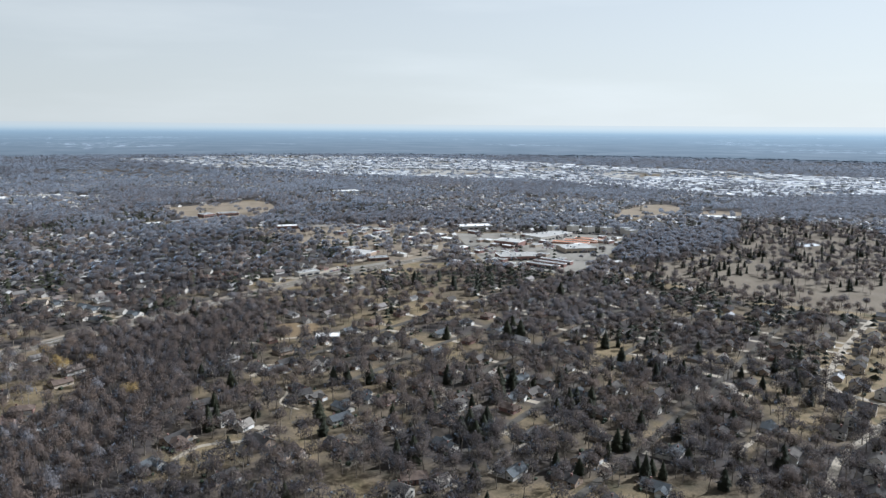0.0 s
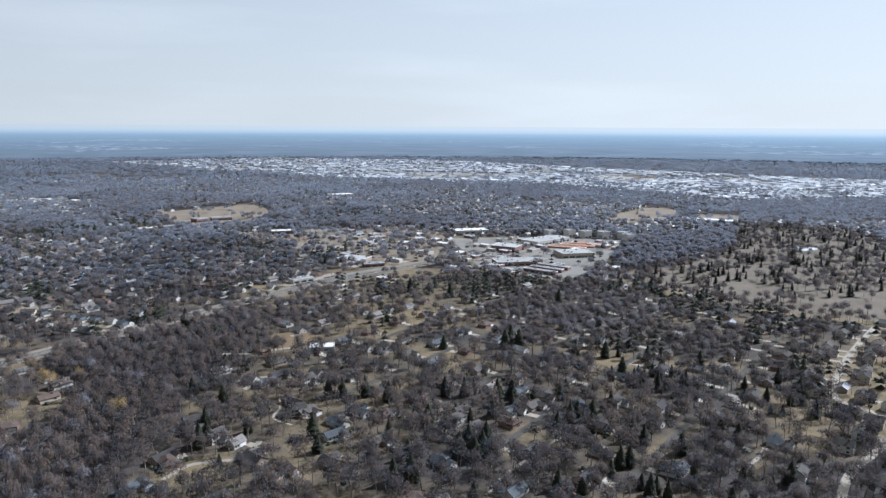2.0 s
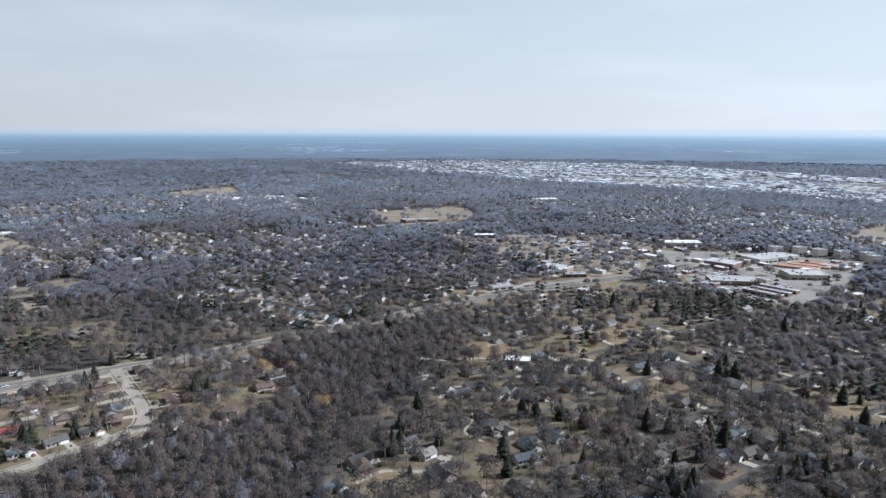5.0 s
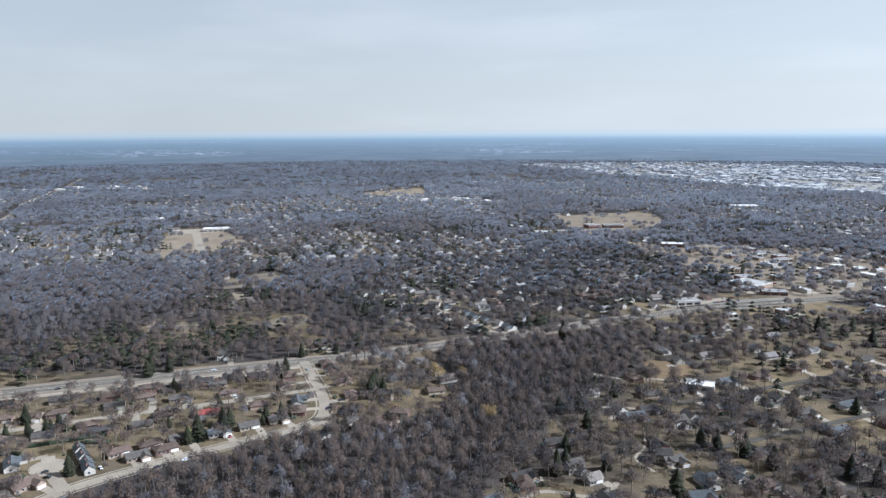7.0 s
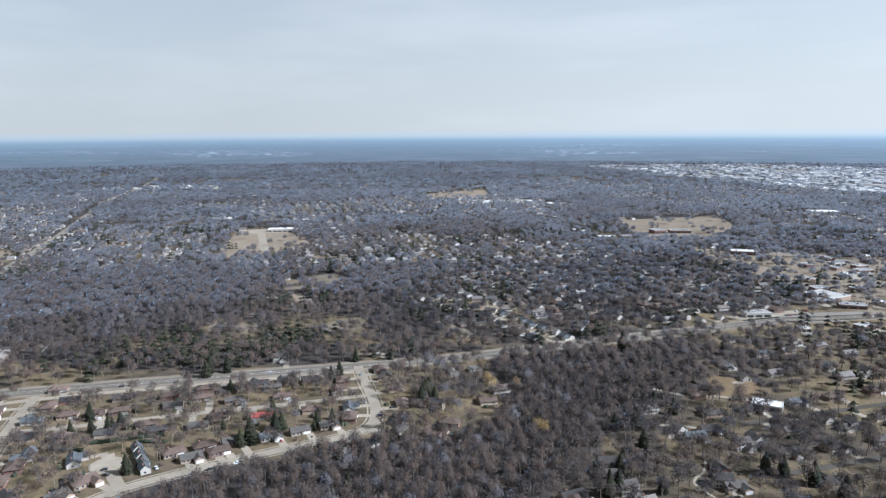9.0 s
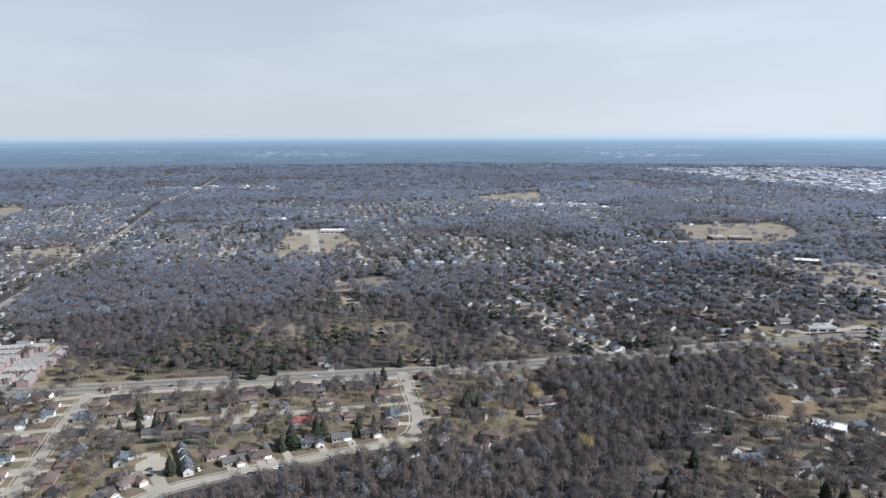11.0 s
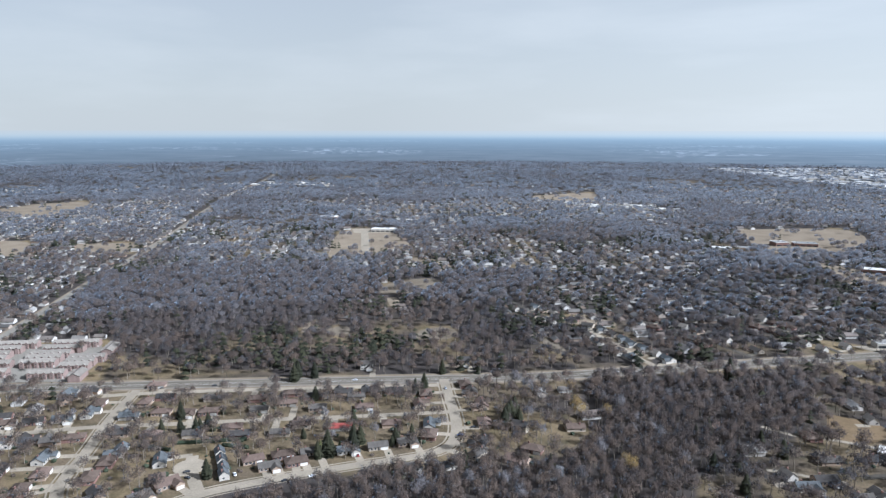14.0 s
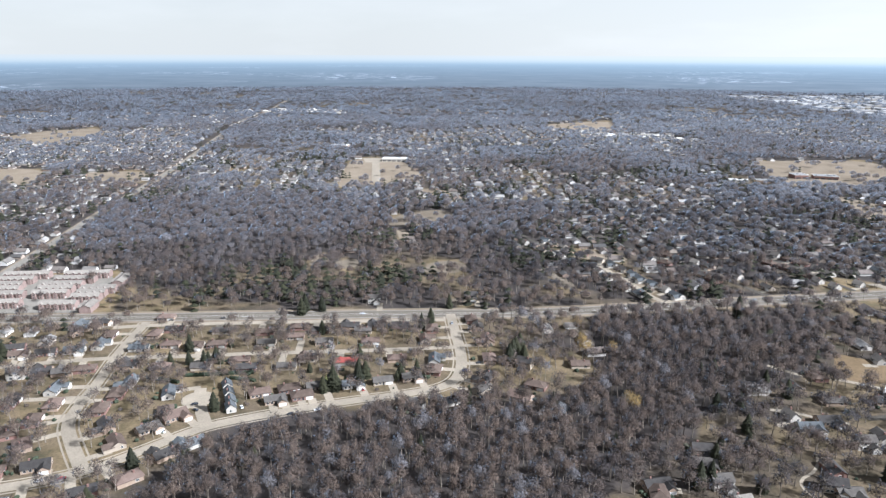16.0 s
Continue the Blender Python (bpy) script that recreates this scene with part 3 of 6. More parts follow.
def distance_material():
    """Woods and far roofs on the plain beyond the rim, run out to the horizon as the eye sees them, with thickening
    haze painted into a glowing colour.
    """
    m = bpy.data.materials.new("hazy_distance")
    m.use_nodes = True
    n, l = m.node_tree.nodes, m.node_tree.links
    n.clear()

    def calc(op, a, b=None):
        k = n.new("ShaderNodeMath")
        k.operation = op
        for sock, v in zip(k.inputs, (a, b)):
            if isinstance(v, (int, float)):
                sock.default_value = v
            elif v is not None:
                l.new(v, sock)
        return k.outputs[0]

    c = n.new("ShaderNodeTexCoord")
    sep = n.new("ShaderNodeSeparateXYZ")
    l.new(c.outputs["Object"], sep.inputs[0])
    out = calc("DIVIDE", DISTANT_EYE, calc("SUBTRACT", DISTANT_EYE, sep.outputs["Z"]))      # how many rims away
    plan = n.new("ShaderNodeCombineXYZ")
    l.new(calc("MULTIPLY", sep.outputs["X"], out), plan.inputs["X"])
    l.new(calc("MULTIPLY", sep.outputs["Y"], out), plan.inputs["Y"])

    def lumps(metres, detail):
        t = n.new("ShaderNodeTexNoise")
        t.inputs["Scale"].default_value = 1.0 / metres
        t.inputs["Detail"].default_value = detail
        t.inputs["Roughness"].default_value = 0.62
        l.new(plan.outputs[0], t.inputs["Vector"])
        return t.outputs["Fac"]

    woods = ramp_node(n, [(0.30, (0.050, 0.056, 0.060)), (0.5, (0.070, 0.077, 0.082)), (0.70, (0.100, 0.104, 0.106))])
    l.new(lumps(420, 5.0), woods.inputs["Fac"])
    town = ramp_node(n, [(0.54, (0, 0, 0)), (0.64, (1, 1, 1))])
    l.new(lumps(2600, 3.0), town.inputs["Fac"])
    roofs = ramp_node(n, [(0.55, (0, 0, 0)), (0.62, (1, 1, 1))])
    l.new(lumps(110, 3.0), roofs.inputs["Fac"])
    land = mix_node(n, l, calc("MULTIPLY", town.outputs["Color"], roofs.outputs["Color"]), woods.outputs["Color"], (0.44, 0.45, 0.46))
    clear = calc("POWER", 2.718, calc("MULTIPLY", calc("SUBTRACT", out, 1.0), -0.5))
    # painted haze, paler and bluer towards the horizon
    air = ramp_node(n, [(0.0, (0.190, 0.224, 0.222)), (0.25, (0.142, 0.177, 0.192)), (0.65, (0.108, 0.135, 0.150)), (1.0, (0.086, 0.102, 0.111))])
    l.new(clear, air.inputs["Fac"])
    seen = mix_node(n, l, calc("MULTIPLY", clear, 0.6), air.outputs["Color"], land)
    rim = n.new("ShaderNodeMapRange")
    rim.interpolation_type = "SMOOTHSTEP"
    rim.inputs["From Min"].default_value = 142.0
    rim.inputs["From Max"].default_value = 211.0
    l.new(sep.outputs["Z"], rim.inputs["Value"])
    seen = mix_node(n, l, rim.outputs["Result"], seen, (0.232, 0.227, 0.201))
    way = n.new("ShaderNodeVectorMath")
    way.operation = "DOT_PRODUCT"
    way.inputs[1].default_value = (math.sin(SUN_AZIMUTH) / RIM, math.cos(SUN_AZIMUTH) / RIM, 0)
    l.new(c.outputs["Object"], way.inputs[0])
    # the backdrop's glow is set brighter on the sun's side
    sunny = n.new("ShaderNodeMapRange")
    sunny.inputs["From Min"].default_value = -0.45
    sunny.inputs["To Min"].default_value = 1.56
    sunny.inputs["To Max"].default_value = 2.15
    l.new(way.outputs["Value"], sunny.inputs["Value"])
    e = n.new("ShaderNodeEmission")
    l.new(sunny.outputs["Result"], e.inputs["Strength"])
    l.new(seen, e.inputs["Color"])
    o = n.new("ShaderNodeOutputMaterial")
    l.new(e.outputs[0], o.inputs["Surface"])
    return m


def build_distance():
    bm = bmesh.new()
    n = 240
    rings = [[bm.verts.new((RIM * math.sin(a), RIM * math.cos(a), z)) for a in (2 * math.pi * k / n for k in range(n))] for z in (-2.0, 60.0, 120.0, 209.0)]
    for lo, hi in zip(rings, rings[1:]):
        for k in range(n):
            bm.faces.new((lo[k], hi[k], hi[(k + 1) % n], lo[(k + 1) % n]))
    tagged(new("backdrop", link_mesh("backdrop", bm, distance_material())), "glowing backdrop painted with hazy blue woods to the far horizon", "distance", kind="structure")


build_distance()

# ---- streets, verges, fields ----
SURFACES = {"asphalt": ASPHALT, "lot": LOT, "road": ROAD, "concrete": CONCRETE}
lift = 0.10
for name, width, surface, line, label in STREETS:
    soft_line = rounded_line(line)
    bm = bmesh.new()
    ribbon(bm, soft_line, width, 0.0, lift)
    road = new(name, link_mesh(name, bm, SURFACES[surface]))
    tagged(road, label, "road", kind="structure")
    block_line(line, width / 2 + (2.6 if name == "main_road" else 7.0 if name == "far_road" else 4.0 if name in ("curved_street", "cross_street", "frontage_street", "back_street") else 0.5))
    if name in ("curved_street", "cross_street"):
        for side in (-1, 1):
            bm = bmesh.new()
            ribbon(bm, soft_line, 1.1, 0.0, lift - 0.02, side * (width / 2 + 1.9))
            part("sidewalk", bm, CONCRETE, road)
    if name == "far_road":
        for side in (-1, 1):
            bm = bmesh.new()
            ribbon(bm, soft_line, 3.0, 0.0, lift - 0.05, side * (width / 2 + 1.5))
            part("grass_verge", bm, FIELD, road, "tan dry grass verge")
    if name == "main_road":
        for side in (-1, 1):
            bm = bmesh.new()
            ribbon(bm, soft_line, 1.8, 0.0, lift - 0.03, side * (width / 2 + 0.9))
            part("verge", bm, DIRT, road, "pale gravel verge")
        for side in (-1, 1):
            bm = bmesh.new()
            ribbon(bm, soft_line, 4.5, 0.0, lift - 0.05, side * (width / 2 + 4.05))
            part("grass_verge", bm, FIELD, road, "tan dry grass verge")
        bm = bmesh.new()
        for s in (-1.7, 1.7):
            ribbon(bm, soft_line, 0.22, lift, lift + 0.012, s)
        part("lane_marking", bm, LINE, road)
    lift += 0.006

for name, outline in FIELDS.items():
    bm = bmesh.new()
    o = rounded_line([*outline, outline[0]], 2)[1:-1]
    prism(bm, ccw([(p.x, p.y) for p in o]), -0.05, 0.06)
    tagged(new("dry_field", link_mesh("dry_field", bm, BROWN if name == "brown_lawn" else FIELD)), "open field of tan dry winter grass", "field", kind="structure")


def slab(name, outline, z, material, label, category):
    bm = bmesh.new()
    prism(bm, ccw(outline), -0.05, z)
    return tagged(new(name, link_mesh(name, bm, material)), label, category, kind="structure")


slab("open_ground", [(-203, 1337), (-88, 1415), (10, 1325), (16, 1035), (-60, 988), (-143, 992), (-170, 1120)], 0.03, FIELD, "wide dry grass between roadside buildings", "field")
slab("open_ground", WEST_OPEN, 0.02, FIELD, "dry grass with scattered trees behind roadside shops", "field")
for k, f in enumerate(GLADES):
    slab("glade", [(p.x, p.y) for p in rounded_line([*f, f[0]], 2)[1:-1]], 0.05, (WORN, FIELD)[k % 2], "small glade of tan dry grass among bare trees", "glade")
slab("park_grass", [(330, 775), (300, 840), (215, 930), (351, 1005), (500, 1150), (615, 1430), (800, 1360), (752, 1000), (585, 810), (455, 715)], 0.04, WORN, "dry tan grass of a park under scattered trees", "park")
slab("parking_lot", [(20, 1262), (186, 1275), (335, 1245), (240, 1015), (165, 900), (60, 985)], 0.05, LOT, "wide worn asphalt parking lot round flat-roofed shops", "parking lot")
slab("school_lot", [(-1255, 1010), (-1200, 1058), (-1150, 1036), (-1200, 975)], 0.12, CONCRETE, "pale parking lot beside a tan field", "parking lot")
slab("school_drive", [(-1006, 846), (-1222, 1010), (-1212, 1022), (-996, 858)], 0.16, CONCRETE, "pale driveway across a tan field", "driveway")
slab("strip_lot", [(-205, 868), (-145, 950), (-110, 930), (-168, 860)], 0.05, CONCRETE, "pale parking lot beside the main road", "parking lot")
slab("gravel_strip", [(-275, 1372), (-205, 1372), (-130, 1340), (-125, 1318), (-180, 1335), (-262, 1345)], 0.09, DIRT, "pale gravel strip behind roadside buildings", "lot")
slab("shop_lot", [(-160, 905), (-122, 952), (-84, 986), (-64, 962), (-104, 915), (-132, 885)], 0.07, LOT, "worn asphalt lot beside the main road", "parking lot")
slab("town_lot", [(-845, 205), (-750, 312), (-705, 302), (-648, 258), (-706, 190)], 0.05, LOT, "asphalt parking court between townhouse rows", "parking lot")
slab("far_lot", [(-1219, 1701), (-1201, 1849), (-1026, 1945), (-967, 1777)], 0.05, CONCRETE, "pale parking lots among low buildings", "parking lot")
slab("sand_bunker", [(580, 1150), (600, 1178), (633, 1182), (640, 1160), (610, 1143)], 0.12, SNOW, "pale patch of old snow on dry grass", "snow patch")
bm = bmesh.new()
prism(bm, [(-426 + 11 * math.cos(a), 262 + 11 * math.sin(a)) for a in np.linspace(0, 2 * math.pi, 24, endpoint=False)], 0.0, 0.19)
tagged(new("turning_circle", link_mesh("turning_circle", bm, CONCRETE)), "round pale concrete turning circle", "road", kind="structure")
block_line([(-432, 266), (-416, 260)], 10)
block_line([(-318, 388), (-329, 360), (-339, 336), (-348, 316), (-360, 288), (-370, 262), (-375, 240), (-374, 205)], 11)      # open lawns along the bend
slab("frozen_pond", [(-258, 414), (-264, 428), (-260, 440), (-252, 440), (-247, 430), (-250, 418)], 0.06, ICE, "small pale frozen pond in a clearing", "pond")
for name, width, line, label in (("garden_drive", 3.6, [(-156, 378), (-150, 394), (-138, 400), (-124, 401), (-115, 412), (-114, 428)], "pale curving driveway across a lawn"),
                                 ("garden_path", 2.2, [(29, 371), (40, 388), (64, 418), (78, 434)], "straight pale path across a lawn"),
                                 ("gravel_drive", 2.8, [(172, 380), (184, 398), (196, 408), (204, 420)], "bright pale gravel driveway under trees"),
                                 ("hall_drive", 4.0, [(-190, 600), (-165, 600), (-144, 615), (-116, 622)], "pale driveway to a white-roofed hall"),
                                 ("side_drive", 3.4, [(-160, 533), (-148, 541), (-134, 544), (-118, 552)], "pale driveway between garden trees"),
                                 ("yard_path", 1.8, [(-118, 500), (-112, 482), (-116, 462), (-98, 452)], "narrow pale path along a garden"),
                                 ("lane_end", 6.5, [(-305, 668), (-323, 667), (-361, 688), (-424, 719)], "pale street leading off the main road")):
    bm = bmesh.new()
    ribbon(bm, rounded_line(line), width, 0.0, 0.08)
    tagged(new(name, link_mesh(name, bm, CONCRETE)), label, "driveway", kind="structure")
    block_line(line, width / 2 + 1.0)
block_line([(-1225, 1005), (-1175, 1050), (-1140, 1010)], 22)
block_line([(-1422, 668), (-1991, 1048), (-2409, 1400), (-2990, 1830)], 10)
block_line([(-1010, 850), (-1215, 1010)], 10)


# ---- houses ----
def gable_wall(bm, x0, x1, y0, y1, h, rise):
    """A block whose ends (at x0 and x1) run up into gables."""
    ym = (y0 + y1) / 2
    ends = [[bm.verts.new((x, *p)) for p in ((y0, 0), (y1, 0), (y1, h), (ym, h + rise), (y0, h))] for x in (x0, x1)]
    a, b = ends
    bm.faces.new(a[::-1])
    bm.faces.new(b)
    for i in range(5):
        bm.faces.new((a[i], a[(i + 1) % 5], b[(i + 1) % 5], b[i]))
    bmesh.ops.recalc_face_normals(bm, faces=bm.faces)


def gable_roof(bm, x0, x1, y0, y1, h, rise, over=0.5, thick=0.22):
    """Two roof slopes with eaves, a ridge along x and thickness."""
    ym = (y0 + y1) / 2
    s = rise / (ym - y0)
    lowz = h - over * s
    rows = [(y0 - over, lowz), (ym, h + rise), (y1 + over, lowz)]
    ends = [[bm.verts.new((x, y, z + t)) for t in (0.04, thick) for y, z in rows] for x in (x0 - over * 0.7, x1 + over * 0.7)]
    a, b = ends
    for i in (0, 1):
        bm.faces.new((a[i], a[i + 1], b[i + 1], b[i]))
        bm.faces.new((a[3 + i], a[4 + i], b[4 + i], b[3 + i]))
        for e in ends:
            bm.faces.new((e[i], e[i + 1], e[i + 4], e[i + 3]))
    for i in (0, 2):
        bm.faces.new((a[i], b[i], b[i + 3], a[i + 3]))
    bmesh.ops.recalc_face_normals(bm, faces=bm.faces)


def hip_roof(bm, x0, x1, y0, y1, h, rise, over=0.6, thick=0.2):
    x0, x1, y0, y1 = x0 - over, x1 + over, y0 - over, y1 + over
    k, ym = (y1 - y0) / 2, (y0 + y1) / 2
    lo = [bm.verts.new(p) for p in ((x0, y0, h), (x1, y0, h), (x1, y1, h), (x0, y1, h))]
    mid = [bm.verts.new((v.co.x, v.co.y, h + thick)) for v in lo]
    r = [bm.verts.new((x0 + k, ym, h + rise)), bm.verts.new((x1 - k, ym, h + rise))]
    bm.faces.new(lo[::-1])
    for i in range(4):
        bm.faces.new((lo[i], lo[(i + 1) % 4], mid[(i + 1) % 4], mid[i]))
    bm.faces.new((mid[0], mid[1], r[1], r[0]))
    bm.faces.new((mid[1], mid[2], r[1]))
    bm.faces.new((mid[2], mid[3], r[0], r[1]))
    bm.faces.new((mid[3], mid[0], r[0]))
    bmesh.ops.recalc_face_normals(bm, faces=bm.faces)


def turned(bm, angle, x, y):
    bmesh.ops.transform(bm, matrix=pose(x, y, 0, 0, 0, angle), verts=bm.verts)


def merge(bm, other):
    me = bpy.data.meshes.new("tmp")
    other.to_mesh(me)
    other.free()
    bm.from_mesh(me)
    bpy.data.meshes.remove(me)


def window(parent, x, y, z, w, h, face):
    """A framed window in the front (face -1) or back (1) wall, or in an end wall (face 'e' or 'w')."""
    bm = bmesh.new()
    if face in (-1, 1):
        box(bm, x - w / 2 - 0.12, x + w / 2 + 0.12, y - 0.07, y + 0.07, z - 0.12, z + h + 0.12)
        box(bm, x - w / 2, x + w / 2, y - 0.10, y + 0.10, z, z + h, 1)
    else:
        box(bm, x - 0.07, x + 0.07, y - w / 2 - 0.12, y + w / 2 + 0.12, z - 0.12, z + h + 0.12)
        box(bm, x - 0.10, x + 0.10, y - w / 2, y + w / 2, z, z + h, 1)
    return part("window", bm, [WHITE, GLASS], parent)


def house(label, kind, wall, roof, w=15.0, d=8.5, h=2.9, rise=2.3, wing=0.0, chimney=True, garage=True, storeys=1):
    """One house, front towards -y, as an empty with its parts."""
    base = new("house")
    tagged(base, label, "house", "houses of the suburb")
    wb, rb = bmesh.new(), bmesh.new()
    if kind == "hip":
        box(wb, -w / 2, w / 2, -d / 2, d / 2, 0, h)
        hip_roof(rb, -w / 2, w / 2, -d / 2, d / 2, h, rise)
    else:
        gable_wall(wb, -w / 2, w / 2, -d / 2, d / 2, h, rise)
        gable_roof(rb, -w / 2, w / 2, -d / 2, d / 2, h, rise)
    if wing:
        ww, wr = bmesh.new(), bmesh.new()
        n = 6.0
        hh = 2.9 if storeys == 2 else h - 0.04
        gable_wall(ww, -wing / 2, wing / 2, -n / 2, n / 2, hh, rise * 0.78)
        gable_roof(wr, -wing / 2, wing / 2, -n / 2, n / 2, hh, rise * 0.78)
        for q in (ww, wr):
            turned(q, 90, w / 2 - n / 2 - 0.03, -d / 2 - wing / 2 + 1.6)
        merge(wb, ww)
        merge(rb, wr)
    part("wall", wb, wall, base)
    roof_ob = part("roof", rb, roof, base)
    if chimney:
        part("chimney", boxes((-w * 0.22 - 0.5, -w * 0.22 + 0.5, 0.6, 1.4, h + 0.3, h + rise + 0.9), (-w * 0.22 - 0.58, -w * 0.22 + 0.58, 0.52, 1.48, h + rise + 0.7, h + rise + 0.85)), BRICK, roof_ob, "brick chimney")
    part("front_door", boxes((-0.55, 0.55, -d / 2 - 0.06, -d / 2 + 0.05, 0.15, 2.25)), GLASS if storeys == 1 else WHITE, base)
    if garage:
        gx, gy = (w / 2 - 3.03, -d / 2 - wing + 1.6) if wing else (w / 2 - 2.9, -d / 2)
        part("garage_door", boxes((gx - 2.4, gx + 2.4, gy - 0.07, gy + 0.05, 0.05, 2.2)), WHITE, base, "white garage door")
    for s in range(storeys):
        z = 0.95 + 2.7 * s
        for x in ((-w * 0.36, -w * 0.17, w * 0.12, w * 0.36) if s else (-w * 0.36, -w * 0.17)):
            window(base, x, -d / 2, z, 1.5, 1.25, -1)
        window(base, -w / 2, 0.5, z, 1.4, 1.2, "w")
        window(base, w / 2, 1.6, z, 1.4, 1.2, "e")
        window(base, -w * 0.25, d / 2, z, 1.8, 1.2, 1)
        if storeys == 2:
            window(base, w * 0.22, d / 2, z, 1.8, 1.2, 1)
    return base


KINDS = {
    "ranch_grey": lambda: house("one-storey tan house with grey shingle gable roof", "gable", TAN, SHINGLE["grey"], 14, 8.2, 2.8, 2.2),
    "ranch_dark": lambda: house("one-storey brick house with dark shingle roof", "gable", BRICK, SHINGLE["dark"], 14.5, 8.2, 2.8, 2.3, 0),
    "ranch_brown": lambda: house("low brick house with brown hipped roof", "hip", BRICK, SHINGLE["brown"], 14.5, 9.5, 2.8, 2.4),
    "ranch_rose": lambda: house("low buff-brick house with rose-brown hipped roof", "hip", BUFF, SHINGLE["rose"], 14, 9.2, 2.8, 2.3),
    "ell_grey": lambda: house("buff-brick house with grey roof and front garage wing", "gable", BUFF, SHINGLE["grey"], 14, 8.2, 2.8, 2.3, 6.0),
    "ell_brown": lambda: house("tan house with brown roof and garage wing", "gable", TAN, SHINGLE["brown"], 14, 8.2, 2.8, 2.3, 6.0),
    "ell_slate": lambda: house("white house with blue-grey roof and garage wing", "gable", SIDING, SHINGLE["slate"], 15, 8.2, 2.8, 2.4, 6.0),
    "ell_dark": lambda: house("buff-brick house with dark roof and garage wing", "gable", BUFF, SHINGLE["dark"], 15, 8.6, 2.8, 2.5, 6.0),
    "two_grey": lambda: house("two-storey white house with grey gable roof", "gable", SIDING, SHINGLE["grey"], 11.5, 8.4, 5.5, 2.5, 6.0, storeys=2),
    "two_dark": lambda: house("two-storey tan house with dark gable roof", "gable", TAN, SHINGLE["dark"], 11.5, 8.4, 5.5, 2.6, 6.0, storeys=2),
    "two_brick": lambda: house("two-storey brick house with hipped grey roof", "hip", BRICK, SHINGLE["grey"], 12, 9, 5.5, 2.6, storeys=2),
    "court_house": lambda: house("small white court house with steep blue-grey roof", "gable", SIDING, SHINGLE["slate"], 9, 6.2, 3.4, 2.6, garage=False),
    "cape_pale": lambda: house("small white house with pale grey steep roof", "gable", SIDING, SHINGLE["pale"], 10, 7.6, 3.0, 3.0),
    "red_roof": lambda: house("long white house with a bright red roof", "gable", SIDING, SHINGLE["red"], 17, 8.0, 2.8, 2.1, garage=False),
    "brick_big": lambda: house("large orange-brick house with rose roof", "gable", BUFF, SHINGLE["rose"], 16, 9, 3.0, 2.7, 7.0),
}
MADE = {}
DRIVES = 0


def off_the_streets(x, y, room):
    """The place moved back until no street runs within that many metres of its kerb."""
    for _ in range(3):
        for name, width, surface, line, label in STREETS:
            for (ax, ay), (bx, by) in zip(line, line[1:]):
                dx, dy = bx - ax, by - ay
                t = min(1, max(0, ((x - ax) * dx + (y - ay) * dy) / (dx * dx + dy * dy)))
                ex, ey = x - ax - t * dx, y - ay - t * dy
                k, need = math.hypot(ex, ey), width / 2 + room
                if 0.01 < k < need:
                    x, y = x + ex / k * (need - k), y + ey / k * (need - k)
    return x, y


def put_house(kind, x, y, turn, drive=0.0):
    global DRIVES
    x, y = off_the_streets(x, y, 10.5)
    m = pose(x, y, 0, 0, 0, turn)
    if kind not in MADE:
        MADE[kind] = KINDS[kind]()
        MADE[kind].matrix_basis = m
    else:
        copy_thing(MADE[kind], m)
    NEARHOUSE.append((x, y))
    block_line([(x, y), (x + 0.1, y)], 8.0 if x < -200 and y < 600 else 7.0)
    if drive:
        bm = bmesh.new()
        z = 0.05 + 0.0007 * (DRIVES % 60)
        DRIVES += 1
        box(bm, 3.0, 8.4, -drive, -3.9, -0.02, z)
        d = new("driveway", link_mesh("driveway", bm, CONCRETE))
        d.matrix_basis = m
        tagged(d, "pale concrete driveway beside a house", "driveway", kind="structure")
        q = m @ Vector((5.5, -drive / 2 - 3, 0))
        block_line([(q.x, q.y), (q.x + 0.1, q.y)], 4.5)


def street_turn(line, x, y):
    """The turn that faces a house at (x, y) to the line."""
    best = None
    for (ax, ay), (bx, by) in zip(line, line[1:]):
        dx, dy = bx - ax, by - ay
        t = min(1, max(0, ((x - ax) * dx + (y - ay) * dy) / (dx * dx + dy * dy)))
        px, py = ax + t * dx, ay + t * dy
        k = math.hypot(x - px, y - py)
        if best is None or k < best[0]:
            best = (k, math.degrees(math.atan2(py - y, px - x)) + 90)
    return best


LINES = {}
for name, width, surface, line, label in STREETS:
    LINES.setdefault(name, line)


def put_on(kind, x, y, line, drive=True):
    k, turn = street_turn(LINES[line], x, y)
    put_house(kind, x, y, turn, k if drive and k < 45 else 0.0)


# houses on the near streets
for kind, x, y in (("ell_slate", -537, 258), ("ranch_grey", -524, 326), ("ranch_brown", -498, 352), ("ranch_dark", -470, 388), ("ranch_grey", -446, 414)):
    put_on(kind, x, y, "frontage_street")
for kind, x, y in (("ranch_brown", -501, 311), ("ranch_grey", -477, 342), ("ell_grey", -448, 377), ("ranch_rose", -424, 405), ("ell_grey", -528, 206), ("two_grey", -544, 180), ("ranch_dark", -560, 150),
                   ("ranch_rose", -490, 262), ("ranch_grey", -470, 284), ("ranch_dark", -446, 308), ("ranch_grey", -428, 331), ("red_roof", -405, 369), ("ranch_rose", -384, 400), ("ranch_dark", -590, 170)):
    put_on(kind, x, y, "back_street")
for kind, x, y in (("ell_slate", -479, 236), ("ell_slate", -503, 194), ("ranch_dark", -502, 168), ("ranch_brown", -466, 172), ("ranch_rose", -438, 160), ("ell_dark", -428, 204), ("ell_brown", -404, 202)):
    put_on(kind, x, y, "cross_street")
